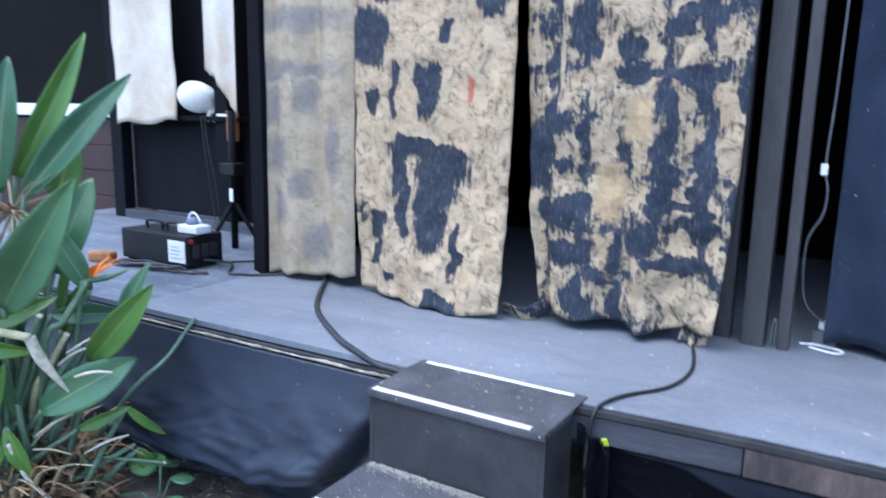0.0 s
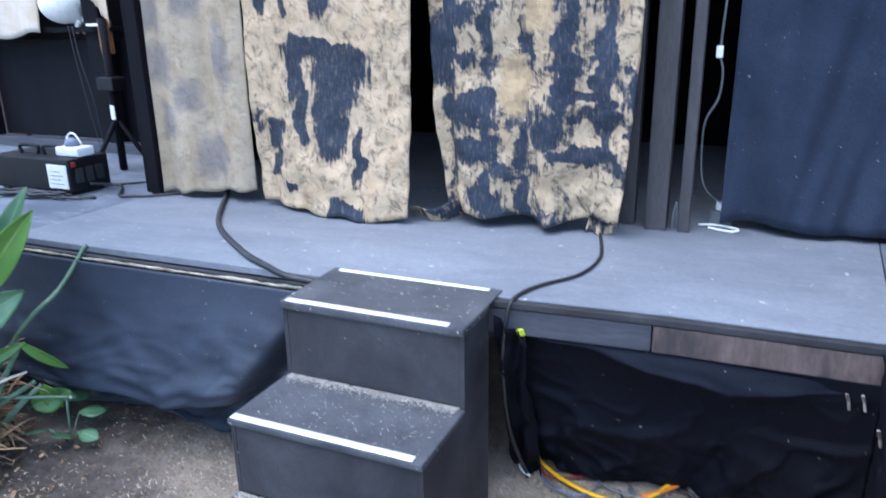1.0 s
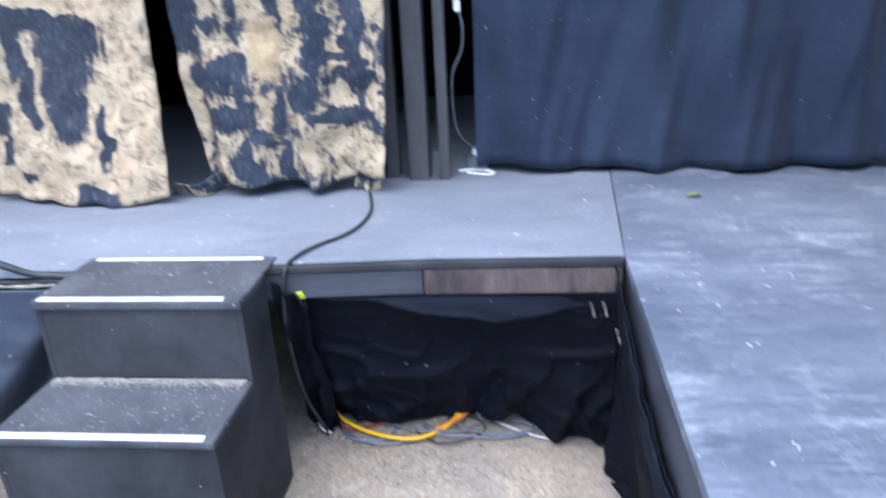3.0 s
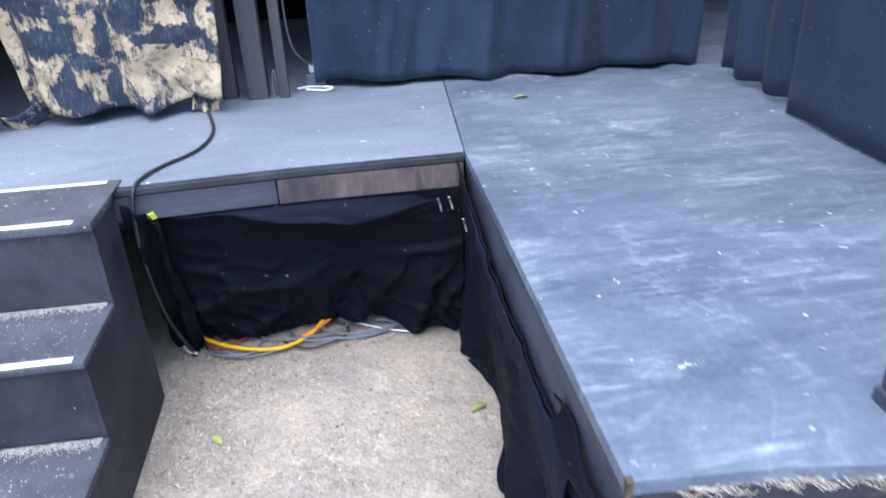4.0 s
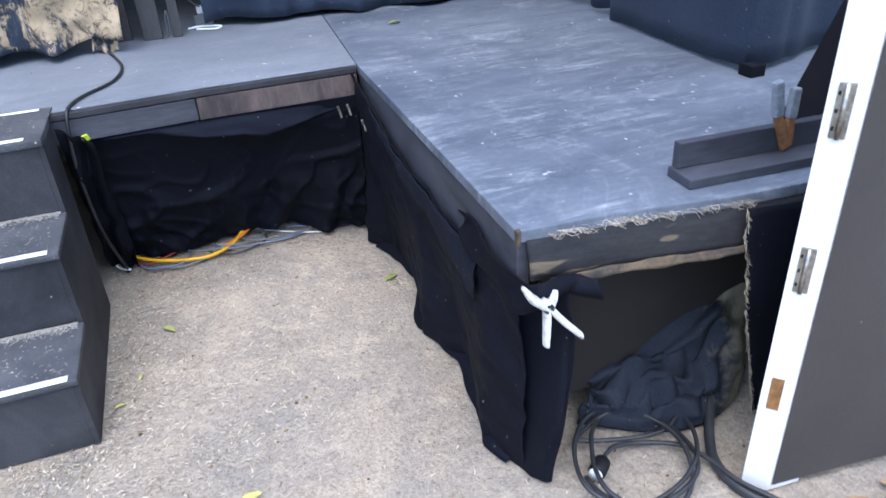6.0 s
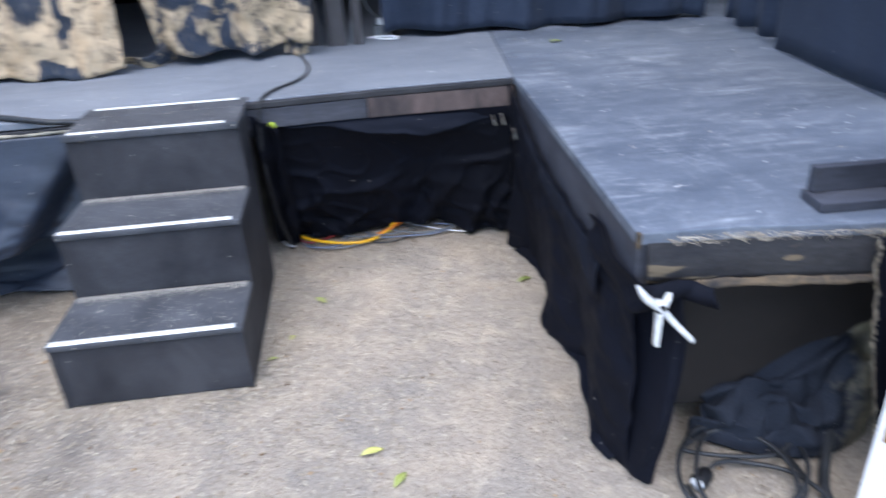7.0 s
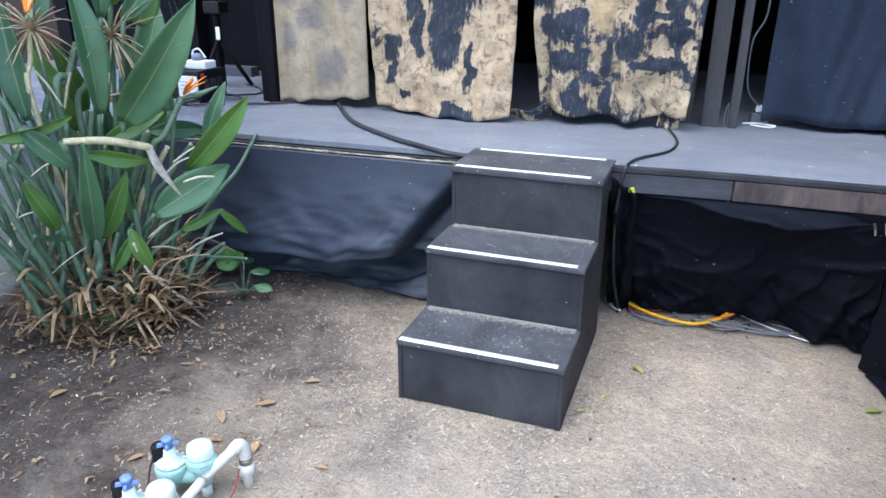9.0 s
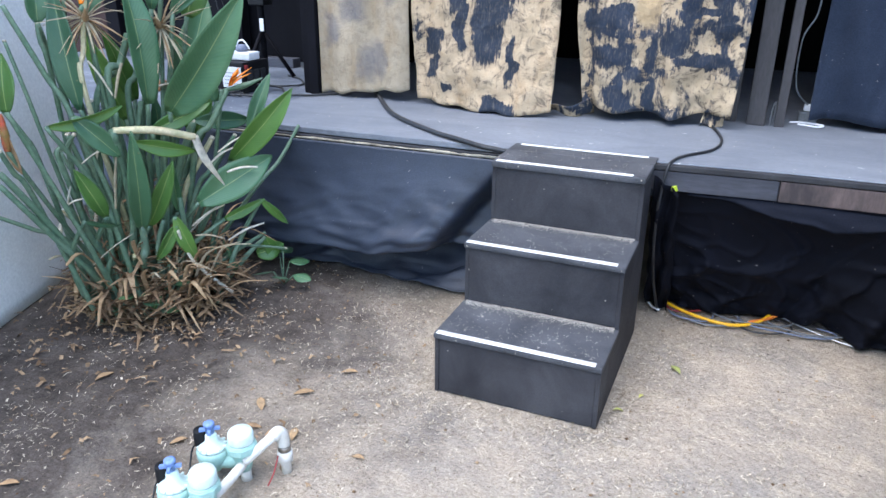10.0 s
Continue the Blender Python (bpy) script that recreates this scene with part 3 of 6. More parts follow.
# the stage house behind: black walls, roof and rear
tagged(part("wall_back", box(-5.5, 4.2, 3.2, 3.32, 0, 3.0, 0), M["void"]), "matt black rear wall", "wall", kind="structure")
tagged(part("wall_right", box(3.6, 3.72, 0.6, 3.2, 0, 3.0, 0), M["void"]), "matt black side wall", "wall", kind="structure")
tagged(part("ceiling", box(-1.33, 3.72, 1.24, 3.32, 2.6, 2.7, 0), M["void"]), "black stage roof", "ceiling", kind="structure")
tagged(part("wall_partition", box(-1.33, -1.29, 1.42, 3.2, STAGE, 2.6, 0), M["void"]), "black partition beside the curtains", "wall", kind="structure")
tagged(part("beam", box(-1.33, 3.6, 1.31, 1.4, 2.36, 2.6, 0.004), M["black_wood"]), "black beam that carries the curtains", "beam", kind="structure")
west = thing("wall_west", (-1.784, 0.338, 0), "white stucco garden wall ending at the planting", "wall", kind="structure")
WD = Vector((0.331, -0.943, 0)).normalized()
WN = Vector((0.943, 0.331, 0)).normalized()


def stucco(u, v):
    q = Vector((-1.784, 0.338, 0)) + WD * 1.7 * u - WN * (0.004 * wob(u * 12, v * 14) + 0.003)
    return (q.x, q.y, 2.6 * v)


hang("stucco_face", stucco, 50, 50, M["stucco"], west, "", 0.02)
mt = Matrix((WD, WN, Vector((0, 0, 1)))).transposed().to_4x4()
mt.translation = (-1.784, 0.338, 0)
part("wall_core", box(0, 1.7, -0.22, -0.03, 0, 2.6, 0.012, mt), M["stucco"], west)

# posts between the painted curtains and the dark curtain
for x0, x1, y0, y1, a in ((0.653, 0.699, 1.47, 1.52, -0.3), (0.738, 0.806, 1.43, 1.5, 0.0), (0.842, 0.877, 1.43, 1.47, 0.2)):
    tagged(part("post", box(x0, x1, y0, y1, STAGE, 2.4, 0.004), M["post"]), "charcoal painted timber post on the stage", "post", "posts beside the curtains", "structure")
tagged(part("flat_frame", box(-1.275, -1.233, 1.3, 1.36, STAGE, 2.4, 0.004), M["black_wood"]), "black upright of the curtain frame", "post", "", "structure")
tagged(part("flat_frame", box(-1.226, -1.18, 1.275, 1.325, STAGE, 2.4, 0.004), M["black_wood"]), "black upright of the curtain frame", "post", "", "structure")

# ---- the steps ----
steps = thing("step_unit", (0.24, 0.3, 0), "black box steps of three treads with white edge tape", "steps")
NOSE = [0.0, 0.233, 0.464]
BACK = 0.725
W = 0.49
for k in range(3):
    z0, z1 = 0.2 * k, 0.2 * (k + 1)
    y1 = NOSE[k + 1] + 0.003 if k < 2 else 0.632
    part("riser", box(0.012, W - 0.012, NOSE[k] + 0.004, NOSE[k] + 0.02, z0 + 0.001, z1 - 0.019, 0.003), M["step"], steps)
    part("tread", box(-0.003, W + 0.003, NOSE[k] - 0.006, y1, z1 - 0.018, z1 + (0.004 if k == 2 else 0), 0.006), M["tread"], steps)
part("carpet_lip", box(-0.003, W + 0.003, 0.628, BACK, 0.6006, 0.6045, 0.0015), M["tread"], steps, "carpet flap lapping onto the stage")
side = [(0.002, 0.0), (0.002, 0.181), (0.237, 0.181), (0.237, 0.381), (0.468, 0.381), (0.468, 0.581), (0.628, 0.581), (0.628, 0.0)]
for x in (0.0, W - 0.012):
    bm = bmesh.new()
    a = [bm.verts.new((x, y, z)) for y, z in side]
    b = [bm.verts.new((x + 0.012, y, z)) for y, z in side]
    bm.faces.new(a)
    bm.faces.new(b[::-1])
    for i in range(len(side)):
        bm.faces.new((a[i], b[i], b[(i + 1) % len(side)], a[(i + 1) % len(side)]))
    bmesh.ops.recalc_face_normals(bm, faces=bm.faces[:])
    part("side_panel", bm, M["step"], steps)


def strip(x0, x1, y, z, w):
    def fn(u, v):
        x = x0 + (x1 - x0) * u
        return (x, y + w * (v - 0.5) + 0.0012 * wob(x * 9, z * 50), z + 0.0012 + 0.0006 * wob(x * 30, v))
    return fn


for x0, x1, y, z, w in ((0.006, 0.473, 0.006, 0.2, 0.021), (0.004, 0.468, 0.242, 0.4, 0.021), (0.012, 0.452, 0.472, 0.604, 0.021), (0.02, 0.462, 0.712, 0.6045, 0.017)):
    hang("edge_tape", strip(x0, x1, y, z, w), 40, 3, M["tape"], steps, "white tape along the nosing", 0.0012)


def bits(name, count, place, mat, parent, label, lo=0.01, hi=0.035, wide=0.0016, lift=0.004, curl=0.4):
    """Loose dry bits lying about: one joined mesh."""
    vs, fs = [], []
    for i in range(count):
        x, y, z = place()
        a = R.uniform(0, 2 * math.pi)
        L = R.uniform(lo, hi) * (0.6 + 0.8 * R.random() ** 2)
        w = wide * R.uniform(0.6, 1.7)
        ca, sa = math.cos(a), math.sin(a)
        bend = R.uniform(-curl, curl) * L
        t1, t2 = R.uniform(0, lift), R.uniform(0, lift)
        o = len(vs)
        vs += [(x - ca * L / 2 - sa * w, y - sa * L / 2 + ca * w, z + t1), (x - ca * L / 2 + sa * w, y - sa * L / 2 - ca * w, z + t1),
               (x + sa * (w + bend), y - ca * (w + bend), z + (t1 + t2) / 2 + w), (x - sa * (w - bend), y + ca * (w - bend), z + (t1 + t2) / 2 + w * 1.5),
               (x + ca * L / 2, y + sa * L / 2, z + t2)]
        fs += [(o, o + 1, o + 2, o + 3), (o + 3, o + 2, o + 4)]
    ob = raw(name, vs, fs, mat, parent, label, smooth=False)
    return tagged(ob, kind="stuff")


def in_corners():
    k = R.randrange(2)
    return (R.uniform(0.01, 0.48), NOSE[k + 1] - 0.002 - abs(R.gauss(0, 0.016)), 0.2 * (k + 1) + 0.001)


def on_treads():
    k = R.choice((0, 0, 0, 1, 1, 2))
    return (R.uniform(0.015, 0.475), R.uniform(NOSE[k] + 0.02, (NOSE[k + 1] if k < 2 else BACK) - 0.01), 0.2 * (k + 1) + (0.006 if k == 2 else 0.001))


bits("chaff", 5200, in_corners, M["dust_straw"], steps, "pale chaff swept into the treads' back corners", 0.003, 0.009, 0.0005, 0.005)
bits("chaff", 600, on_treads, M["dust_straw"], steps, "pale chaff on the treads", 0.002, 0.012, 0.0005, 0.002)


def around_steps():
    while True:
        x, y = R.uniform(-0.5, 1.4), R.uniform(-0.7, 0.9)
        d = max(0, -x, x - W, -y)
        if d > 0.0 and R.random() < math.exp(-d * 5):
            return (x, y, ground_z(x, y) + 0.001)


def anywhere():
    while True:
        x, y = R.uniform(-1.6, 2.4), R.uniform(-1.6, 0.95)
        if not (-0.01 < x < W and y > 0) and R.random() < 0.12 + 0.88 * max(0.0, 0.4 + 1.6 * wob(x * 3.6, y * 3.6, 9)):
            return (x, y, ground_z(x, y) + 0.001)


straw = thing("ground_straw", (0, 0, 0), "dry straw and grass clippings strewn on the ground", "straw", kind="stuff")
bits("straw_scatter", 15000, anywhere, M["straw_bits"], straw, "", 0.005, 0.023, 0.0009, 0.006)
bits("straw_drift", 8000, around_steps, M["straw_bits"], straw, "", 0.005, 0.024, 0.0008, 0.008)

# ---- curtains on the stage ----
M["curtain_smudged"] = painted_curtain("smudged canvas", (0.47, 0.385, 0.275), (0.38, 0.31, 0.215), (0.085, 0.095, 0.125),
    [(-1.13, 1.33, 0.04, 0.06), (-0.95, 1.36, 0.04, 0.05), (-1.12, 1.12, 0.05, 0.06), (-0.98, 1.0, 0.05, 0.05), (-1.1, 0.9, 0.04, 0.05), (-0.88, 0.78, 0.05, 0.06), (-1.05, 1.47, 0.2, 0.03), (-1.0, 1.66, 0.2, 0.04), (-0.8, 1.15, 0.03, 0.1)], 0.62, 0.0, 0.3, 0.25, 0.6)
M["curtain_patched"] = painted_curtain("canvas with navy patches", (0.53, 0.4, 0.26), (0.44, 0.345, 0.23), (0.026, 0.033, 0.046),
    [(-0.62, 1.58, 0.09, 0.11), (-0.35, 1.38, 0.042, 0.1), (-0.49, 1.38, 0.02, 0.085), (-0.46, 1.12, 0.045, 0.1), (-0.27, 1.1, 0.12, 0.085), (-0.38, 1.17, 0.15, 0.03), (-0.31, 0.92, 0.06, 0.12), (-0.43, 0.95, 0.02, 0.1),
     (-0.57, 0.88, 0.055, 0.055), (-0.57, 0.77, 0.025, 0.06), (-0.2, 0.82, 0.018, 0.09), (-0.24, 0.62, 0.08, 0.035), (-0.5, 1.8, 0.08, 0.1), (-0.1, 1.75, 0.07, 0.12), (-0.3, 1.58, 0.025, 0.05), (-0.6, 1.33, 0.035, 0.04), (-0.3, 1.0, 0.09, 0.06), (-0.5, 0.7, 0.03, 0.02)], 0.6, 0.0, 0.06, 0.7, 1.0, [([(-0.17, 1.39, 0.018, 0.028)], (0.4, 0.07, 0.05))])
M["curtain_gridded"] = painted_curtain("canvas with navy brushed grid", (0.5, 0.39, 0.26), (0.42, 0.325, 0.21), (0.026, 0.034, 0.05),
    [(0.22, 1.57, 0.06, 0.09), (0.37, 1.5, 0.05, 0.046), (0.07, 1.18, 0.05, 0.12), (0.21, 1.01, 0.07, 0.045), (0.2, 0.86, 0.09, 0.05), (0.43, 0.93, 0.05, 0.06),
     (0.52, 1.57, 0.04, 0.03), (0.5, 1.43, 0.18, 0.015), (0.24, 0.7, 0.07, 0.05), (0.12, 0.98, 0.05, 0.04), (0.5, 1.2, 0.02, 0.2), (0.62, 1.1, 0.025, 0.25), (0.38, 1.25, 0.018, 0.12), (0.55, 0.85, 0.1, 0.025), (0.56, 1.02, 0.12, 0.02)], 0.55, 0.45, 0.06, 0.9, 1.0, [([(0.4, 1.3, 0.05, 0.09), (0.33, 1.06, 0.05, 0.1)], (0.5, 0.36, 0.2)), ([(0.33, 1.72, 0.05, 0.06)], (0.55, 0.3, 0.18))])
TOP = 2.36


def c1(u, v):
    x = -1.172 + 0.468 * u
    z0 = 0.608 + 0.045 * u + 0.006 * math.sin(u * 19)
    f = 0.042 * math.sin(u * 13 + v * 0.8 + 1.5 * wob(u * 3, v)) * (0.5 + 0.8 * abs(wob(u * 4, 7))) + 0.006 * wob(u * 9, v * 3, 5)
    return (x, 1.292 + f + 0.006 * wob(u * 4, v * 6, 1), z0 + (TOP - z0) * v)


def c2(u, v):
    low = (1 - v) ** 4
    x = -0.697 + 0.695 * u + low * (0.045 - 0.055 * u)
    z0 = 0.625 - 0.018 * math.sin(min(1, u * 1.3) * math.pi / 2) + 0.005 * math.sin(u * 23)
    if u > 0.9:
        z0 += 0.25 * (u - 0.9)
    f = 0.016 * math.sin(u * 11 + v * 2 + 2 * wob(u * 2, v * 3)) + 0.016 * wob(u * 5, v * 9, 4) + 0.007 * wob(u * 14, v * 26, 4) + 0.02 * low * wob(u * 9, v * 20, 2)
    return (x, 1.275 - 0.12 * (u / 0.8 if u < 0.8 else 1 - 2.6 * (u - 0.8)) * low + f, z0 + (TOP - z0) * v)


def c3(u, v):
    low = (1 - v) ** 3
    x = 0.012 + 0.718 * u + low * (0.08 - 0.13 * u)
    z0 = 0.655 - 0.02 * math.sin(u * math.pi) + 0.009 * math.sin(u * 16 + 1)
    f = 0.02 * math.sin(u * 17 + 0.5 + 2 * wob(u * 3, v * 4)) * (0.5 + low) + 0.018 * wob(u * 6, v * 9, 7) + 0.008 * wob(u * 16, v * 28, 4) + 0.025 * low * wob(u * 9, v * 22, 5)
    return (x, 1.3 + f - 0.02 * low * math.sin(u * math.pi), z0 + (TOP - z0) * v)


def flat_uv(fn):
    def uv(u, v):
        q = fn(u, v)
        return (q[0], q[2])
    return uv


for fn, k, lab in ((c1, "curtain_smudged", "hanging tan canvas curtain smudged with grey"), (c2, "curtain_patched", "hanging cream canvas curtain with torn-looking navy paint patches"), (c3, "curtain_gridded", "hanging tan canvas curtain with navy brush strokes, hem gathered")):
    tagged(hang("painted_curtain", fn, 70, 110, M[k], None, "", 0.003, flat_uv(fn)), lab, "curtain", "painted curtains")


def tail(u, v):
    x = 0.583 + 0.07 * u - 0.012 * (1 - v) * (1 - u)
    return (x, 1.318 + 0.03 * v + 0.012 * math.sin(u * 9), 0.603 + 0.005 * math.sin(u * 7) + 0.075 * v)


tagged(hang("curtain_tail", tail, 16, 12, M["curtain_gridded"], None, "", 0.004, flat_uv(tail)), "frayed canvas scrap at the curtain's hem", "curtain tail")


def hem_scrap(u, v):
    return (-0.06 + 0.2 * u, 1.35 - 0.06 * math.sin(u * 3) - 0.03 * v, 0.606 + 0.05 * v * (0.4 + u) + 0.01 * math.sin(u * 8))


tagged(hang("hem_fold", hem_scrap, 16, 8, M["curtain_gridded"], None, "", 0.004, flat_uv(hem_scrap)), "loose fold of navy and tan canvas on the floor", "curtain hem")


def dark(u, v):
    x = 0.965 + 1.39 * u
    z0 = 0.622 + 0.008 * math.sin(u * 9 + 0.4) + 0.006 * math.sin(u * 23) - 0.012 * u
    f = 0.03 * math.sin(u * 27 + v * 2.2 + 2 * wob(u * 4, v * 2)) * (0.3 + 0.9 * abs(wob(u * 3, 2))) + 0.04 * wob(u * 7 + v * 2.2, v * 1.5, 3) + 0.014 * wob(u * 22 - v * 5, v * 3, 1) + 0.012 * math.sin(u * 70 + v * 3) * max(0, u - 0.5)
    return (x, 1.49 + 1.5 * f - 0.05 * u * (1 - v), z0 + (TOP - z0) * v)


tagged(hang("dark_curtain", dark, 150, 50, M["navy_cloth"], None, "", 0.003), "blue-black stage curtain hanging just clear of the floor", "curtain", "dark curtains")


def side_a(u, v):
    z0 = 0.628 + 0.006 * math.sin(u * 14)
    return (2.35 - 0.02 * u + 0.016 * math.sin(u * 15 + v), 1.27 - 0.45 * u, z0 + (TOP - z0) * v)


def side_b(u, v):
    z0 = 0.606 + 0.014 * u + 0.004 * math.sin(u * 12)
    if u < 0.68:
        w = u / 0.68
        q = (2.3 - 0.03 * w + 0.006 * math.sin(w * 14 + v * 2) * w, 0.79 - 0.72 * w)
    else:
        w = (u - 0.68) / 0.32
        q = (2.27 + 0.62 * w, 0.07 - 0.03 * math.sin(min(1, w * 4) * math.pi) + 0.14 * w + 0.014 * math.sin(w * 16))
    return (q[0], q[1], z0 + (TOP - z0) * v)


tagged(hang("dark_curtain", side_a, 50, 30, M["navy_cloth"], None, "", 0.003), "blue-black wing curtain beside the rear curtain", "curtain", "dark curtains")
tagged(hang("dark_curtain", side_b, 110, 30, M["navy_cloth"], None, "", 0.003), "blue-black wing curtain turning a corner over the platform", "curtain", "dark curtains")
tagged(part("foot_block", box(2.262, 2.31, 0.03, 0.08, STAGE, 0.632, 0.004), M["black_wood"]), "black wooden foot under the wing curtain's corner", "foot block")

# ---- skirts round the stage ----


def crease(x, z):
    """How far a place lies beyond the diagonal pull from the stage's corner towards the hem."""
    return (x + 0.02) * 0.797 - (z - 0.56) * 0.604


def ridge(x, z, seed):
    """Sharp narrow folds of pulled cloth, 0 to 1."""
    return max(0.0, 1 - 5 * abs(wob(x, z, seed))) ** 1.5


def skirt_left(u, v):
    x = -2.2 + 2.19 * u
    hem = 0.165 + 0.05 * max(0.0, min(1.0, (x + 0.6) / 0.35)) + 0.012 * wob(x * 5, 3)
    z = 0.563 + (hem - 0.563) * v
    d = crease(x, z)
    tuck = max(0.0, min(1.0, d / 0.05))
    tent = math.exp(-((z - 0.245 - 0.22 * (x + 0.42)) / 0.02) ** 2) * max(0.0, 1 - abs(x + 0.36) / 0.16)
    pull = math.exp(-((d + 0.05) / 0.03) ** 2) + 0.6 * math.exp(-((d + 0.17 + 0.1 * (z - 0.4)) / 0.03) ** 2)
    bulge = 0.012 + 0.085 * v ** 1.6 + 0.02 * math.sin(v * 2.6) * (0.6 + wob(x * 1.6, 1))
    wr = 0.022 * wob(x * 2.6 - v * 1.8, v * 2.4, 3) + 0.009 * wob(x * 7 - v * 4, v * 5, 6) + 0.003 * wob(x * 17, v * 12, 6)
    wr += (0.012 * ridge(x * 2.2 - v, v * 3.5 + x, 7) + 0.008 * ridge(x * 4, v * 6 - x, 2)) * v
    y = fr(x) - 0.027 - bulge - wr * v - 0.016 * pull * v - 0.02 * tent + (0.13 * tuck * tuck * (3 - 2 * tuck)) * min(1.0, v * 2)
    return (x, y, z)


def skirt_left_low(u, v):
    x = -1.6 + 1.6 * u
    k = max(0.0, 0.5 + 1.2 * wob(x * 3, 2))
    y = 0.81 - (0.1 + 0.06 * k) * v + 0.02 * math.sin(x * 9 + 1) * v + 0.016 * wob(x * 9, v * 4)
    z = 0.17 * (1 - v) ** 1.5 + 0.03 * max(0, math.sin(x * 11 + v * 5)) * math.sin(v * 3.1) + 0.012 * wob(x * 12, v * 8, 2)
    return (x, y, max(0.006, z + 0.01))


sk = thing("stage_skirt", (-0.9, 0.66, 0), "dusty black plastic-like cloth skirt sagging below the stage front", "stage skirt", "stage skirts")
hang("skirt_upper", skirt_left, 130, 44, M["skirt_cloth"], sk, "", 0.003)
hang("skirt_lower", skirt_left_low, 110, 24, M["skirt_cloth"], sk, "crumpled lower cloth lying on the ground", 0.003)


def skirt_right(u, v):
    x = 0.5 + 0.85 * u
    to = float(np.interp(x, [0.47, 0.75, 0.97, 1.05, 1.17, 1.3, 1.36], [0.93, 0.885, 0.93, 0.955, 0.85, 0.805, 0.78]))
    hem = 0.012 + 0.022 * math.exp(-((x - 1.06) / 0.07) ** 2) + 0.012 * max(0, wob(x * 9, 2))
    z = 0.512 + (hem - 0.512) * v
    low = max(0.0, v - 0.45) / 0.55
    swag = 0.03 * math.sin(min(1.0, v * 1.7) * math.pi) * math.sin(u * math.pi)
    fold = 0.075 * math.exp(-((x - 1.04 - 0.2 * (1 - v)) / 0.035) ** 2) * low + 0.055 * math.exp(-((x - 1.2 - 0.12 * (1 - v)) / 0.03) ** 2) * low + 0.02 * math.exp(-((x - 0.62 + 0.1 * (1 - v)) / 0.02) ** 2) * v
    wr = 0.02 * wob(x * 4 - v * 2, v * 4, 2) * v + 0.036 * wob(x * 11 - v * 4, v * 7, 8) * low + 0.009 * wob(x * 30, v * 16, 5) * low
    wr += (0.022 * ridge(x * 4 + v, v * 3 - x * 2, 4) + 0.014 * ridge(x * 8 - v * 2, v * 5, 9)) * min(1.0, v * 1.6)
    return (x, 0.708 + (to - 0.708) * v ** 1.3 + swag - fold - wr, z)


def flap(u, v):
    x = 0.6 + 0.745 * u
    drop = float(np.interp(x, [0.6, 0.72, 0.8, 0.886, 0.98, 1.048, 1.15, 1.298, 1.345], [0.012, 0.014, 0.035, 0.056, 0.064, 0.082, 0.062, 0.036, 0.018])) + 0.004 * wob(x * 26, 3)
    return (x, fr(x) - 0.004 - 0.03 * math.sin(v * 1.5) * math.sin(u * math.pi) - 0.012 * v * wob(x * 10, v * 2, 4), 0.512 - drop * v)


def bunch(u, v):
    x = 0.499 + 0.085 * u
    return (x + 0.012 * wob(v * 6, 3) - 0.006, 0.656 + 0.014 * math.sin(u * 11 + v * 5) + 0.03 * wob(u * 3, v * 6, 2) + 0.2 * v ** 1.3, 0.562 - 0.05 * u - 0.54 * v)


sk = thing("stage_skirt", (0.92, 0.8, 0), "black cloth skirt hung below the front boards with a sagging flap", "stage skirt", "stage skirts")
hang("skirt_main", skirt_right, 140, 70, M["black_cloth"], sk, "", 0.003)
hang("sagging_flap", flap, 90, 12, M["lit_cloth"], sk, "folded-over flap in a lighter tone for the light it catches", 0.003)
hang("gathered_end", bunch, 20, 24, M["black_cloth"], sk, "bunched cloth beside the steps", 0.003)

FOOT = [(-0.56, 1.41), (-0.5, 1.388), (-0.44, 1.362), (-0.36, 1.328), (-0.25, 1.36), (-0.06, 1.385), (0.12, 1.335), (0.37, 1.41), (0.55, 1.385), (0.66, 1.335), (0.75, 1.39)]


TOPLINE = [(-0.5, 0.462), (-0.3, 0.458), (0.0, 0.466), (0.25, 0.478), (0.5, 0.535), (0.72, 0.585)]


def skirt_side(u, v):
    y = 0.735 - 1.2 * u
    to = lerp(FOOT, y - 0.03 * math.sin(u * 9))
    k = v ** 1.3
    pleat = 0.013 * math.sin(y * 11 + 3.0 * v + 2 * wob(y * 2, 1)) + 0.006 * math.sin(y * 27 + v * 5) + 0.014 * wob(y * 6 + v * 3, v * 4, 3)
    x = 1.338 + 0.008 * u + (to - 1.345) * k + pleat * math.sin(min(1.0, v * 1.25) * 2.2) * 0.8 + 0.008 * wob(y * 16, v * 12, 3)
    z0 = lerp(TOPLINE, y) + 0.004 * math.sin(y * 31)
    return (min(x, 1.346 + 0.05 * v), y, z0 + (0.006 - z0) * v)


def side_fold(u, v):
    y = 0.5 - 0.8 * u
    z0 = lerp(TOPLINE, y) - 0.004
    deep = 0.02 + 0.075 * u + 0.006 * wob(y * 30, 4) + 0.004 * wob(y * 70, 1)
    q = skirt_side((0.735 - y) / 1.2, min(1.0, (0.004 + deep * v) / z0))
    return (q[0] - 0.006 - 0.009 * math.sin(v * 2.6) * u, y, z0 - deep * v)


def wrap(u, v):
    w = u * 2.2
    if w < 1:
        q = (1.338 + 0.004 * math.sin(v * 5), -0.20 - 0.3 * w)
    else:
        w = (w - 1) / 1.2
        q = (1.338 + 0.14 * w, -0.505 - 0.02 * w - 0.012 * math.sin(w * 7))
    z0 = 0.522 + 0.006 * math.sin(u * 12) - 0.012 * u
    return (q[0] + 0.008 * math.sin(u * 17 + v * 3), q[1] - 0.012 * math.sin(v * 3), z0 - (0.05 + 0.02 * math.sin(u * 6)) * v)


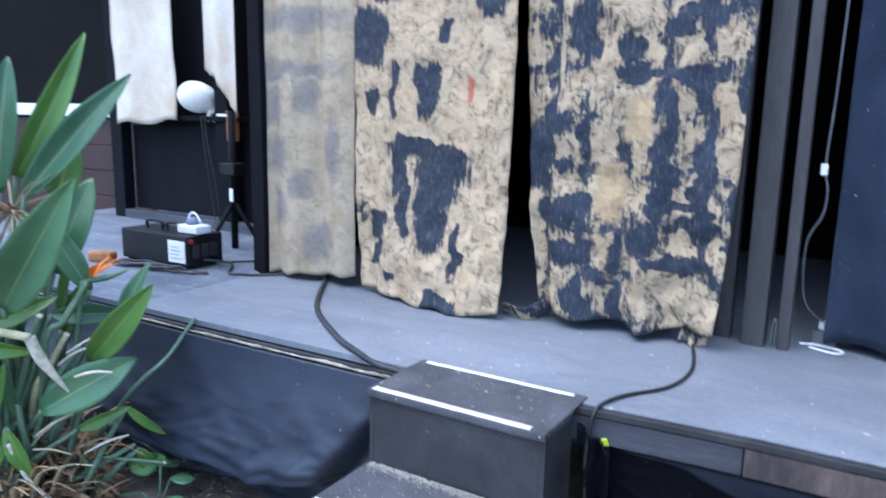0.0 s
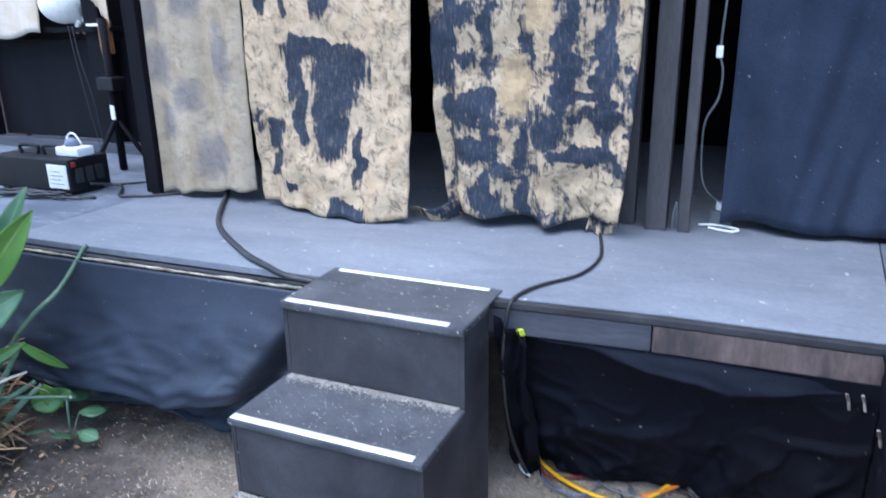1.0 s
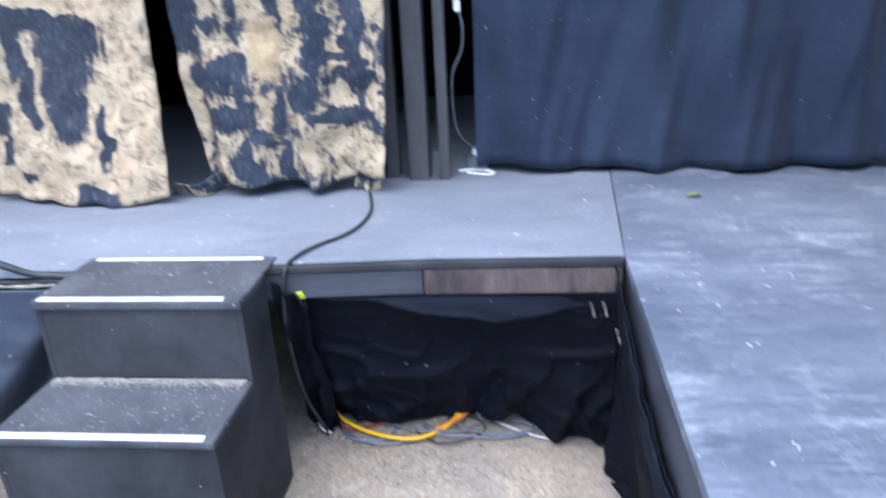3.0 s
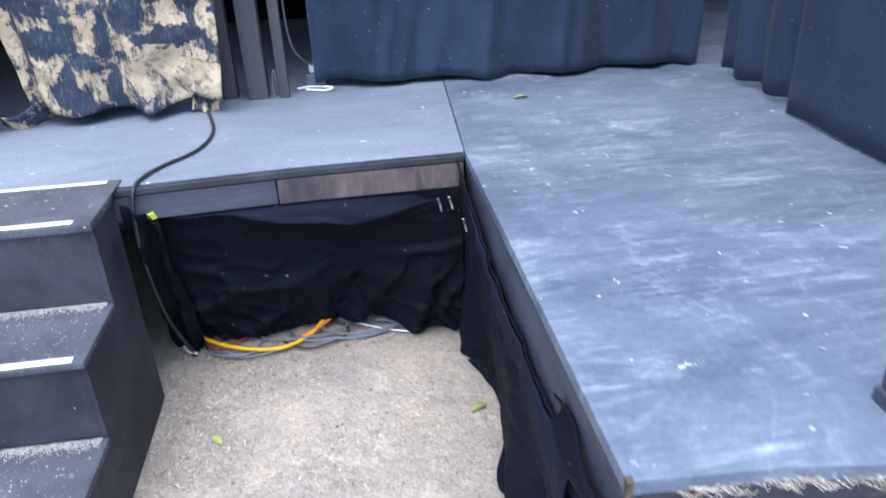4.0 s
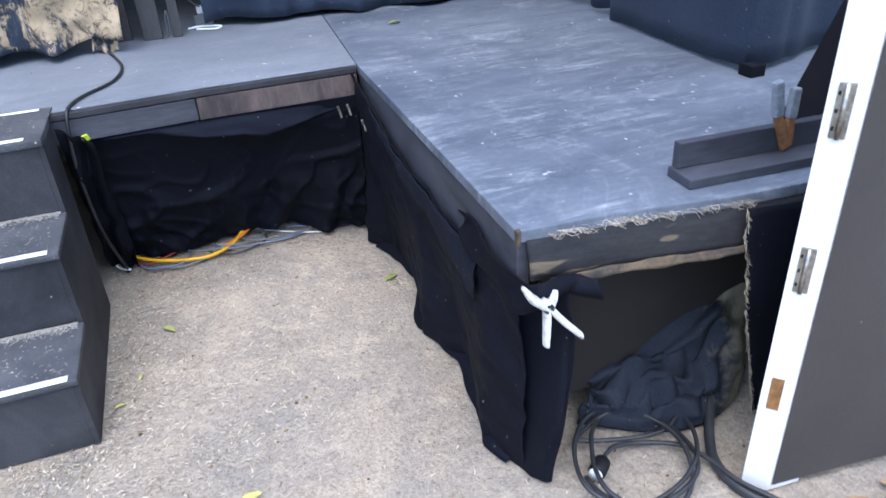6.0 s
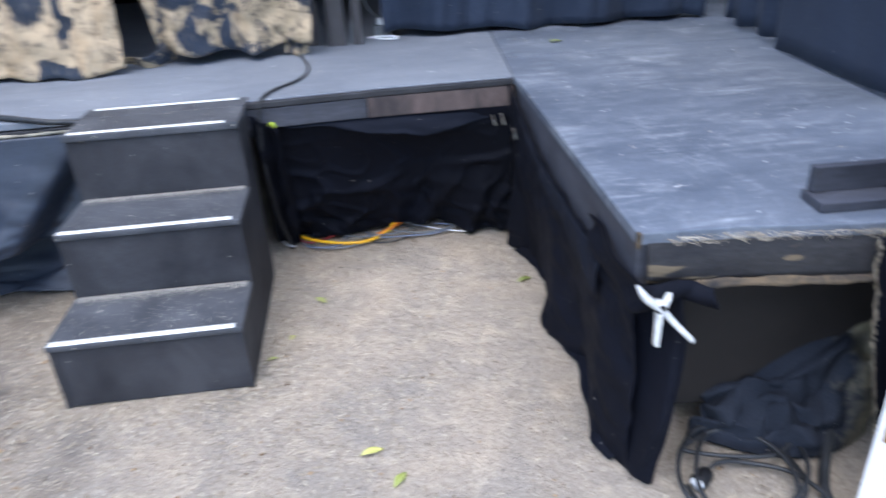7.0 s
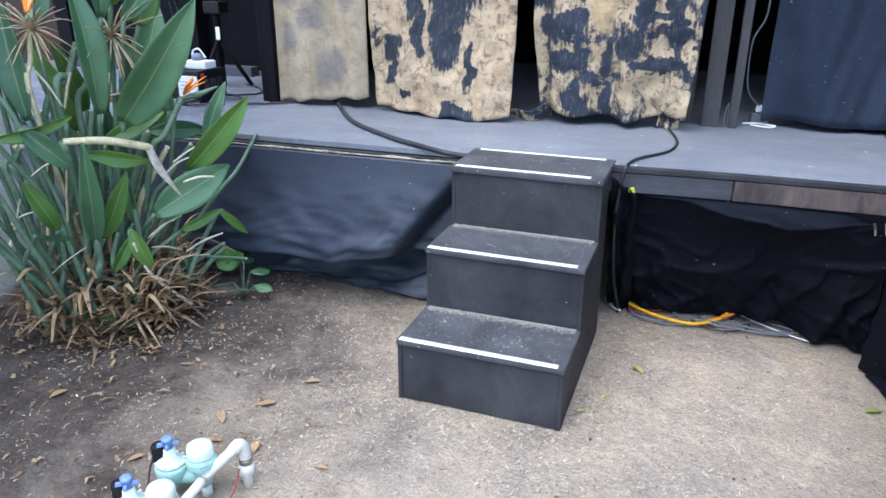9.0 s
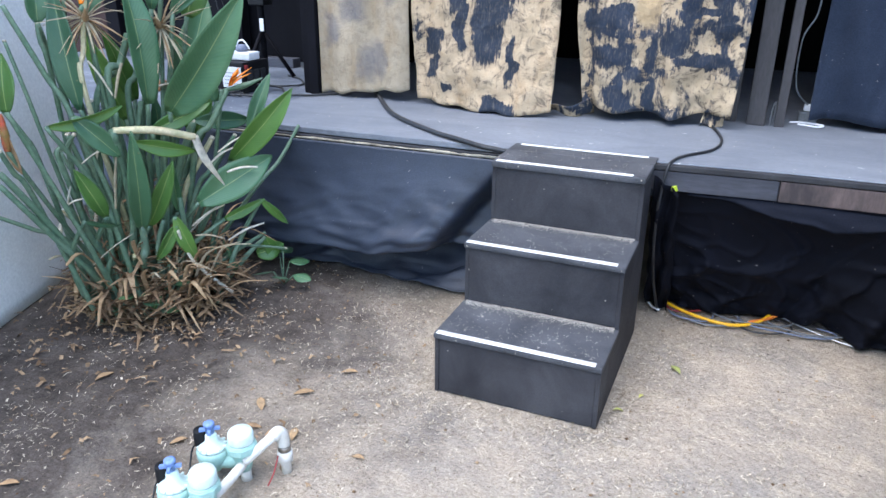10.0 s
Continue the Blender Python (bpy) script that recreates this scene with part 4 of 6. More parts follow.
def front_fall(u, v):
    half = 1.0 - 0.25 * math.exp(-((v - 0.04) / 0.1) ** 2)
    w = 0.5 + (u - 0.5) * half
    k = v ** 1.5
    x = (1.342 + 0.098 * w) * (1 - k) + (1.345 + 0.058 * w) * k - 0.012 * math.sin(w * 3.1) * v
    y = -0.36 - 0.165 * w - 0.014 * math.sin(w * 8 + v * 2.2) * (0.25 + v) - 0.028 * math.exp(-((w - 0.8 + 0.5 * max(0, v - 0.6)) / 0.1) ** 2) * math.sin(v * 3.0) - 0.006 * wob(u * 6, v * 6)
    z0 = 0.475
    tip = 0.01 + 0.05 * max(0.0, 0.5 - u)
    return (x, y, z0 + (tip - z0) * v)


def ground_fold(u, v):
    y = 0.62 - 1.05 * u
    foot = lerp(FOOT, y)
    return (foot - 0.02 + 0.06 * v + 0.02 * wob(y * 8, 1), y, 0.008 + 0.03 * v + 0.012 * max(0, wob(y * 14, v * 4, 5)))


sk = thing("stage_skirt", (1.36, 0.1, 0), "black cloth skirt draped down the platform's side to the ground", "stage skirt", "stage skirts")
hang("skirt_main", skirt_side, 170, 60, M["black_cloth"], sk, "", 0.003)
# doubled layer drawn in the flap's painted-in lit tone
hang("folded_layer", side_fold, 90, 8, M["lit_cloth"], sk, "doubled layer with a torn lower edge", 0.003)
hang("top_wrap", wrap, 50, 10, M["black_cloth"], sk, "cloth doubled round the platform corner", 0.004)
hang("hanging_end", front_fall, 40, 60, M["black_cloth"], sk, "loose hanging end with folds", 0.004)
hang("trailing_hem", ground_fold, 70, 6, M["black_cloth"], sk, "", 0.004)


def black_panel(u, v):
    left = 1.765 + 0.13 * v ** 1.2 + 0.008 * wob(v * 12, 1)
    x = left + (2.75 - left) * u
    return (x, front_edge(x) - 0.035 + 0.02 * v + 0.012 * wob(x * 5, v * 3, 2), 0.588 - 0.54 * v)


pn = thing("stage_skirt", (2.1, -0.56, 0), "black felt panel hung from the platform's front, edge frayed", "stage skirt", "stage skirts")
hang("felt_panel", black_panel, 50, 30, M["black_cloth"], pn, "", 0.004)
vs, fs = [], []
for i in range(170):
    v = R.random()
    q = black_panel(0.0, v)
    a = R.uniform(0, 6.28)
    L = R.uniform(0.004, 0.014)
    v2, f2 = sweep([q, (q[0] - L * 0.6 * abs(math.cos(a)), q[1] - 0.004, q[2] + L * 0.5 * math.sin(a)), (q[0] - L * 0.5 * math.cos(a), q[1] - 0.007, q[2] - L)], 0.0006, 3, 0)
    o = len(vs)
    vs += v2
    fs += [tuple(k + o for k in g) for g in f2]
raw("frayed_threads", vs, fs, M["straw_bits"], pn, "frayed straw-coloured threads")["kind"] = "stuff"


def lump(u, v):
    x = 1.56 + 0.4 * u
    top = 0.11 + 0.24 * u ** 1.1
    y = -0.36 - (0.02 + 0.12 * math.sin(u * 2.6)) * v
    z = top * (1 - v) ** 1.3 + 0.02 * math.sin(v * math.pi) + 0.02 * wob(x * 12, v * 5, 2) * (1 - v) + 0.04 * abs(math.sin(x * 17 - v * 4)) ** 3 * math.sin(v * math.pi) + 0.025 * wob(x * 9 + v * 4, v * 3, 7) * math.sin(v * math.pi)
    bend = math.sin(v * math.pi)
    y -= (0.05 * abs(wob(x * 11 - v * 4, v * 3, 1)) + 0.02 * wob(x * 26, v * 9, 4)) * bend
    z += 0.05 * wob(x * 12 + v * 5, v * 5, 9) * bend
    return (x + 0.02 * math.sin(v * 5), y, max(0.006, z))


tagged(hang("crumpled_cloth", lump, 70, 50, M["mould_cloth"], None, "", 0.005), "heap of faded black cloth with mouldy tan edges on the ground", "cloth")

# ---- clamps and clips ----


def bar(a, b, w, t, mat, name, parent, label="", up=(0, -1, 0)):
    """A flat bevelled bar from a to b."""
    a, b = Vector(a), Vector(b)
    z = (b - a).normalized()
    y = (Vector(up) - z * Vector(up).dot(z)).normalized()
    x = y.cross(z)
    mt = Matrix((x, y, z)).transposed().to_4x4()
    mt.translation = (a + b) / 2
    L = (b - a).length
    return part(name, box(-w / 2, w / 2, -t / 2, t / 2, -L / 2, L / 2, min(w, t) * 0.28, mt), mat, parent, label)


cl = thing("spring_clamp", (1.364, -0.54, 0.41), "scuffed whitish metal spring clamp gripping the skirt", "spring clamp")
P0 = Vector((1.364, -0.545, 0.487))
for dx, dz in ((-0.004, -0.078), (0.066, -0.076)):
    tube("handle", [P0 + Vector((-0.1 * dx, 0, 0.012)), P0 + Vector((dx * 0.4, -0.006, dz * 0.42)), P0 + Vector((dx, -0.01, dz))], [0.013, 0.0125, 0.0105], M["clamp"], cl, "", 8, 5, 0.5)
for dx, dz, r in ((-0.042, 0.044, 0.019), (0.02, 0.022, 0.013)):
    tube("jaw", [P0 + Vector((0.004, 0, -0.006)), P0 + Vector((dx * 0.6, 0, dz * 0.45)), P0 + Vector((dx, 0.008, dz))], [0.0145, r, 0.008], M["clamp"], cl, "", 8, 5, 0.45)
vs, fs = lathe([(0.0005, -0.014), (0.009, -0.014), (0.01, -0.01), (0.01, 0.008), (0.0005, 0.008)], P0, 14, "y")
raw("spring", vs, fs, M["black_plastic"], cl, "dark coiled pivot spring")


def small_clip(at, tilt, tagcol):
    e = thing("clip", at, "small dark clip with a bright tip holding the skirt" if tagcol else "small grey metal clip holding the skirt", "clip", "skirt clips")
    q = Vector(at)
    bar(q, q + Vector((0.004 + tilt, -0.004, -0.034 if tagcol else -0.024)), 0.009 if tagcol else 0.006, 0.006, M["black_plastic"] if tagcol else M["steel"], "body", e)
    bar(q + Vector((0, -0.004, -0.002)), q + Vector((-0.006, -0.008, 0.016)), 0.018 if tagcol else 0.007, 0.006, M["lime"] if tagcol else M["steel"], "tip", e, "lime green tip" if tagcol else "")


small_clip((0.563, 0.676, 0.513), 0.004, True)
small_clip((1.285, 0.7, 0.47), 0.0, False)
small_clip((1.315, 0.7, 0.472), 0.0, False)
small_clip((1.335, 0.6, 0.45), 0.0, False)

# ---- boards on the platform ----
lb = thing("angle_board", (1.72, -0.47, STAGE), "two black boards screwed in an L lying on the platform", "boards")
mt = Matrix.Translation((1.703, -0.462, STAGE)) @ Matrix.Rotation(math.atan2(-0.045, 1), 4, "Z")
part("base_board", box(0, 0.62, 0, 0.075, 0.001, 0.02, 0.002, mt), M["fascia_dark"], lb)
part("upright_board", box(0.008, 0.62, 0.055, 0.075, 0.0205, 0.072, 0.002, mt), M["fascia_dark"], lb)
tagged(part("prop_board", box(0, 0.02, 0, 0.09, 0, 0.5, 0.003, pose(2.02, -0.42, STAGE + 0.002, 0, 40, 18)), M["black_wood"]), "black board leaning behind the angle boards", "board")
cl = thing("spring_clamp", (1.94, -0.43, 0.62), "rusty spring clamp with grey grips standing on the board", "spring clamp")
for a, b, c in (((1.952, -0.425, 0.625), (1.915, -0.43, 0.7), (1.898, -0.432, 0.772)), ((1.958, -0.424, 0.63), (1.95, -0.427, 0.69), (1.952, -0.425, 0.75))):
    bar(a, b, 0.018, 0.012, M["rust"], "handle", cl)
    bar(b, c, 0.02, 0.016, M["grip"], "grip", cl, "grey plastic grip")

# ---- the propped door ----
dr = thing("door", (1.814, -0.693, 0), "old door standing on edge: chipped white edge, dark taupe face", "door")
part("white_stile", prism([(1.762, -0.667), (1.796, -0.704), (1.874, -0.709), (1.874, -0.653)], 0.004, 2.03, 0.003), M["white_paint"], dr, "chipped white painted edge")
part("door_skin", prism([(1.802, -0.7068), (2.574, -0.781), (2.574, -0.743), (1.876, -0.675), (1.876, -0.705)], 0.02, 2.03, 0.002), M["door_face"], dr, "dark taupe face with paint chips")
eu = Vector((0.034, -0.037, 0)).normalized()
en = Vector((-0.037, -0.034, 0)).normalized()
ec = Vector((1.779, -0.6855, 0))


def on_edge(w, h, t, z, o=0.0):
    mt = Matrix((eu, en, Vector((0, 0, 1)))).transposed().to_4x4()
    mt.translation = ec + en * (0.0015 + o) + Vector((0, 0, z))
    return box(-w / 2, w / 2, -0.003, t, -h / 2, h / 2, 0.0012, mt)


for z in (0.812, 0.53):
    h = part("hinge_plate", on_edge(0.024, 0.088, 0.0015, z), M["steel"], dr, "tarnished steel hinge leaf")
    vs, fs = lathe([(0.0005, -0.044), (0.004, -0.044), (0.004, 0.044), (0.0005, 0.044)], tuple(ec + en * 0.005 + Vector((0, 0, z))), 10)
    raw("knuckle", vs, fs, M["steel"], h)
    for dz in (-0.028, 0.0, 0.028):
        vs, fs = lathe([(0.0035, 0), (0.0035, 0.001), (0.0005, 0.0014)], tuple(ec + en * 0.0045 - eu * 0.008 + Vector((0, 0, z + dz))), 8, "y")
        raw("screw", vs, fs, M["black_plastic"], h)
part("mortise", on_edge(0.022, 0.075, 0.0006, 0.255), M["bare_wood"], dr, "empty hinge mortise of raw rusty wood")

# ---- cables ----
tagged(tube("stage_cable", [(-0.95, 1.42, 0.61), (-0.87, 1.31, 0.61), (-0.62, 0.97, 0.61), (-0.35, 0.75, 0.61), (-0.2, 0.66, 0.611), (-0.09, 0.612, 0.606), (-0.03, 0.622, 0.597), (0.03, 0.6425, 0.572), (0.06, 0.6425, 0.45), (0.08, 0.6425, 0.2)], 0.0092, M["rubber"], sides=10), "thick black cable running from under the curtain over the stage edge", "cable", "stage cables")
tagged(tube("stage_cable", [(0.6, 1.38, 0.606), (0.622, 1.3, 0.606), (0.668, 1.08, 0.606), (0.65, 0.91, 0.606), (0.575, 0.79, 0.606), (0.545, 0.715, 0.606), (0.532, 0.665, 0.592), (0.522, 0.655, 0.52), (0.514, 0.67, 0.4), (0.52, 0.72, 0.2), (0.54, 0.82, 0.012)], 0.005, M["rubber"], sides=8), "thin black cable running over the stage edge beside the steps", "cable", "stage cables")
g0 = 0.008
tagged(tube("yellow_cable", [(0.53, 0.93, 0.05), (0.56, 0.885, g0 + 0.012), (0.66, 0.815, g0 + 0.008), (0.79, 0.785, g0 + 0.006), (0.88, 0.835, g0 + 0.008), (0.93, 0.905, 0.03)], 0.0062, M["yellow"], sides=8), "bright yellow extension cable on the ground", "cable", "cables below the skirt")
tagged(tube("orange_cable", [(0.86, 0.825, 0.02), (0.92, 0.875, 0.022), (0.97, 0.93, 0.03)], 0.0055, M["orange"], sides=8), "orange cable end on the ground", "cable", "cables below the skirt")
loops = (("grey_cable", M["grey_cable"], 0.72, 0.82, 0.12, 0.07), ("blue_cable", M["blue_cable"], 0.98, 0.83, 0.16, 0.05), ("grey_cable", M["grey_cable"], 1.05, 0.85, 0.13, 0.055), ("black_cable", M["rubber"], 0.9, 0.83, 0.1, 0.07), ("blue_cable", M["blue_cable"], 0.66, 0.83, 0.08, 0.08), ("grey_cable", M["grey_cable"], 0.86, 0.86, 0.14, 0.06))
for i, (nm, mt, cx, cy, rx, ry) in enumerate(loops):
    pts = [(cx + rx * math.cos(w) * (1 + 0.1 * wob(w, i)), cy + 0.02 + ry * math.sin(w) * (1 + 0.15 * wob(w, i + 5)), g0 + 0.004 * (i % 3) + 0.006 * abs(wob(w * 2, i))) for w in np.linspace(2.6 + i * 0.2, 7.0 + i * 0.15, 11)]
    tagged(tube(nm, pts, 0.0034, mt, sides=6), "thin %s coiled untidily below the skirt" % nm.replace("_", " "), "cable", "cables below the skirt")
tagged(tube("red_cable", [(0.55, 0.9, 0.01), (0.6, 0.83, 0.01), (0.68, 0.86, 0.012), (0.74, 0.91, 0.014)], 0.0035, M["red"], sides=6), "thin dull red cable on the ground", "cable", "cables below the skirt")
tagged(tube("white_cable", [(1.0, 0.9, 0.012), (1.12, 0.83, 0.009), (1.2, 0.8, 0.008)], 0.0022, M["white_plastic"], sides=6), "thin white cable on the ground", "cable", "cables below the skirt")
tagged(tube("white_cable", [(0.5, 0.87, 0.012), (0.52, 0.83, 0.012), (0.55, 0.815, 0.01)], 0.004, M["white_plastic"], sides=6), "white cable end beside the steps", "cable", "cables below the skirt")

coil = thing("cable_coil", (1.59, -0.57, 0), "loosely coiled black extension cable on the ground", "cable coil")
pts = []
for i in range(44):
    w = 2.3 + i * 0.42
    rr = 0.125 + 0.018 * math.sin(i * 0.61) + 0.014 * wob(i * 0.4, 3)
    ca, sa = rr * 1.12 * math.cos(w), rr * 0.95 * math.sin(w)
    pts.append((1.6 + 0.016 * math.sin(i * 0.3) + ca * 0.6 - sa * 0.8, -0.53 + 0.015 * math.cos(i * 0.23) + ca * 0.8 + sa * 0.6, 0.012 + 0.02 * abs(math.sin(i * 0.37)) + 0.012 * (i / 44) + 0.12 * max(0.0, ca * 0.8 + sa * 0.6 - 0.06)))
pts.append((1.68, -0.5, 0.03))
pts.append((1.78, -0.45, 0.05))
pts.append((1.88, -0.42, 0.07))
tube("cord", pts, 0.0052, M["rubber"], coil, "", 8, 5)
tube("cord", [(1.52, -0.52, 0.026), (1.56, -0.5, 0.03), (1.62, -0.5, 0.02), (1.7, -0.54, 0.02), (1.73, -0.6, 0.024), (1.745, -0.68, 0.03), (1.79, -0.76, 0.03), (1.86, -0.84, 0.012), (2.1, -0.9, 0.01), (2.5, -0.92, 0.01)], 0.0052, M["rubber"], coil, "", 8, 8)
dv = Vector((-0.75, -0.62, 0.02)).normalized()
mt = dv.to_track_quat("Z", "Y").to_matrix().to_4x4()
mt.translation = (1.505, -0.535, 0.026)
vs, fs = lathe([(0.008, -0.028), (0.017, -0.022), (0.019, -0.01), (0.019, 0.016), (0.017, 0.02)], (0, 0, 0), 16)
plug = raw("plug", [mt @ Vector(q) for q in vs], fs, M["black_plastic"], coil, "black rubber plug")
vs, fs = lathe([(0.015, 0.0205), (0.015, 0.024), (0.002, 0.0245)], (0, 0, 0), 16)
raw("plug_face", [mt @ Vector(q) for q in vs], fs, M["white_plastic"], plug, "white plug face")
tagged(tube("hose", [(1.84, -0.46, 0.05), (1.775, -0.55, 0.016), (1.742, -0.62, 0.014), (1.75, -0.7, 0.014), (1.81, -0.765, 0.014), (1.93, -0.815, 0.014), (2.3, -0.86, 0.014), (3.0, -0.8, 0.014)], 0.0115, M["rubber"], sides=10), "thick black cable running past the door on the ground", "cable")

# ---- socket and wires between the posts ----
so = thing("extension_socket", (0.95, 1.6, STAGE), "grey socket box with white plug and looped wire", "socket box")
part("socket_box", box(0.93, 1.0, 1.56, 1.63, STAGE, STAGE + 0.045, 0.006), M["grey_cable"], so)
part("plug_top", box(0.945, 0.975, 1.575, 1.6, STAGE + 0.046, STAGE + 0.075, 0.006), M["white_plastic"], so, "white plug")
tube("looped_wire", [(0.93, 1.5, 0.606), (1.0, 1.47, 0.606), (1.02, 1.5, 0.608), (0.95, 1.53, 0.608), (0.9, 1.52, 0.607)], 0.004, M["white_plastic"], so, "white wire loop")
tube("looped_wire", [(0.826, 1.425, 0.606), (0.826, 1.425, 0.66), (0.834, 1.425, 0.7), (0.838, 1.425, 0.66), (0.834, 1.44, 0.61)], 0.0018, M["grey_cable"], so, "white wire loop")
wi = thing("hanging_wire", (0.94, 1.45, 1.17), "grey wire with a white connector hanging beside the post", "wire")
tube("wire", [(0.93, 1.5, 1.8), (0.925, 1.5, 1.4), (0.918, 1.5, 1.17), (0.93, 1.5, 1.1), (0.925, 1.5, 1.02), (0.89, 1.5, 0.93), (0.9, 1.52, 0.75), (0.96, 1.58, 0.67)], 0.0032, M["grey_cable"], wi)
part("connector", box(0.906, 0.926, 1.485, 1.505, 1.14, 1.175, 0.004), M["white_plastic"], wi, "white connector")

# ---- stage left: power box, stand, shelf, sheets ----
pb = thing("power_box", (-1.72, 1.2, STAGE), "black dimmer case with a white label and top handles", "power box")
part("case", box(-1.96, -1.5, 1.125, 1.325, 0.612, 0.75, 0.008), M["black_plastic"], pb)
part("label", box(-1.62, -1.51, 1.119, 1.1235, 0.63, 0.728, 0.001), M["white_plastic"], pb, "white paper label with printed lines")
for k in range(4):
    part("print_line", box(-1.605, -1.53 - 0.015 * (k % 2), 1.1175, 1.1185, 0.648 + 0.017 * k, 0.6505 + 0.017 * k, 0), M["grey_cable"], pb, "illegible grey print")
for x in (-1.86, -1.72):
    tube("handle", [(x, 1.2, 0.75), (x, 1.2, 0.785), (x + 0.1, 1.2, 0.785), (x + 0.1, 1.2, 0.75)], 0.008, M["black_plastic"], pb)
for x in (-1.92, -1.54):
    part("foot", box(x - 0.02, x + 0.02, 1.14, 1.3, STAGE, 0.613, 0.002), M["rubber"], pb)
for k in range(3):
    part("outlet", box(-1.499, -1.488, 1.15 + 0.05 * k, 1.185 + 0.05 * k, 0.65, 0.71, 0.003), M["rubber"], pb)
part("switch", box(-1.4995, -1.49, 1.135, 1.155, 0.718, 0.738, 0.002), M["red"], pb, "small red switch")
ad = thing("power_adapter", (-1.55, 1.22, 0.751), "white plastic adapter with a grey cord on the case", "adapter")
part("adapter_body", box(-1.63, -1.5, 1.18, 1.265, 0.752, 0.79, 0.008), M["white_plastic"], ad)
vs, fs = lathe([(0.0005, 0.0), (0.028, 0.0), (0.03, 0.012), (0.022, 0.03), (0.0005, 0.034)], (-1.57, 1.22, 0.7905), 14)
raw("adapter_plug", vs, fs, M["blue_cable"], ad, "blue-grey round plug")
tube("cord", [(-1.6, 1.22, 0.791), (-1.6, 1.23, 0.83), (-1.565, 1.23, 0.84), (-1.535, 1.235, 0.8)], 0.0045, M["white_plastic"], ad)
for i in range(7):
    a = R.uniform(0, 6)
    cx, cy = R.uniform(-1.85, -1.42), R.uniform(1.02, 1.09)
    pts = [(cx + 0.09 * math.cos(a + w) * (1 + 0.3 * wob(w, i)), cy + 0.035 * math.sin(a + w * 1.3), 0.608 + 0.006 * (i % 3) + 0.01 * abs(wob(w, i, 3))) for w in np.linspace(0, 5.5, 12)]
    tagged(tube("tangled_cable", pts, 0.0055, M["rubber"], sides=6), "tangled black cable in front of the power box", "cable", "cables by the power box")
tagged(tube("tangled_cable", [(-1.48, 1.2, 0.64), (-1.42, 1.3, 0.615), (-1.3, 1.18, 0.608), (-1.24, 1.2, 0.608), (-1.18, 1.22, 0.608), (-1.05, 1.36, 0.608)], 0.006, M["rubber"], sides=6), "black cable looped from the power box to the curtains", "cable", "cables by the power box")
tagged(tube("tangled_cable", [(-1.46, 1.28, 0.62), (-1.4, 1.45, 0.607), (-1.5, 1.6, 0.607), (-1.65, 1.7, 0.607)], 0.005, M["rubber"], sides=6), "black cable trailing to the stand", "cable", "cables by the power box")
tagged(part("orange_tool", box(-0.06, 0.06, -0.03, 0.03, 0, 0.05, 0.014, pose(-1.97, 1.03, STAGE + 0.001, 0, 0, 20)), M["rust"]), "small rust-orange tool lying by the power box", "tool")
st = thing("stand", (-1.74, 1.62, STAGE), "thin black metal stand with a small white tag", "stand")
tube("pole", [(-1.74, 1.62, 0.605), (-1.74, 1.62, 1.3)], 0.018, M["black_wood"], st, "", 8, 1)
for a in (0.3, 2.4, 4.5):
    tube("leg", [(-1.74, 1.62, 0.85), (-1.74 + 0.16 * math.cos(a), 1.62 + 0.16 * math.sin(a), 0.607)], 0.011, M["black_wood"], st, "", 6, 1)
part("clamp_block", box(-1.79, -1.69, 1.58, 1.66, 0.98, 1.04, 0.006), M["black_plastic"], st)
part("tag", box(-1.72, -1.695, 1.573, 1.578, 0.85, 0.915, 0.002), M["white_plastic"], st, "white paper tag")

fence = thing("fence", (-3, 2.1, 0.6), "black painted panel fence behind the stage", "fence", kind="structure")
part("panel", box(-3.14, -2.28, 2.06, 2.09, 0.66, 1.2, 0.004), M["black_wood"], fence)
part("panel", box(-3.14, -1.5, 2.12, 2.15, 1.2, 2.6, 0.004), M["black_wood"], fence)
part("panel", box(-2.27, -1.46, 2.1, 2.13, 0.62, 1.2, 0.004), M["black_wood"], fence)
for x in (-3.26, -2.27):
    part("fence_post", box(x, x + 0.11, 1.98, 2.06, STAGE, 2.6, 0.004), M["black_wood"], fence)
part("rail", box(-3.14, -2.06, 1.96, 2.055, 1.238, 1.266, 0.003), M["black_wood"], fence)
part("kickboard", box(-3.14, -1.8, 1.97, 2.05, STAGE, 0.655, 0.004), M["fascia_dark"], fence, "grey board along the fence's foot")
si = thing("siding", (-3.8, 2.3, 0.4), "maroon lapped siding below a white rail", "siding", kind="structure")
for k in range(5):
    part("siding_board", box(-5.6, -3.27, 2.28 - 0.004 * (k % 2), 2.31, 0.3 + 0.185 * k, 0.482 + 0.185 * k, 0.004), M["maroon"], si)
part("white_rail", box(-5.6, -3.27, 2.24, 2.31, 1.24, 1.33, 0.006), M["white_paint"], si, "white painted rail")
part("dark_upper", box(-5.6, -3.15, 2.4, 2.45, 0.0, 3.0, 0.004), M["void"], si, "black wall above the siding")


def sheet1(u, v):
    return (-3.12 + 0.58 * u + 0.02 * wob(v * 3, 1), 1.938 - 0.012 * math.sin(u * 8) + 0.008 * wob(u * 5, v * 5), 1.205 + 0.012 * math.sin(u * 9) + 0.03 * u + 1.25 * v)


def sheet2(u, v):
    low = 1.52 - 0.26 * u ** 1.5 + 0.035 * wob(u * 13, 3) + 0.02 * wob(u * 40, 1)
    return (-2.30 + 0.24 * u, 1.95 + 0.008 * math.sin(u * 9), low + (2.5 - low) * v)


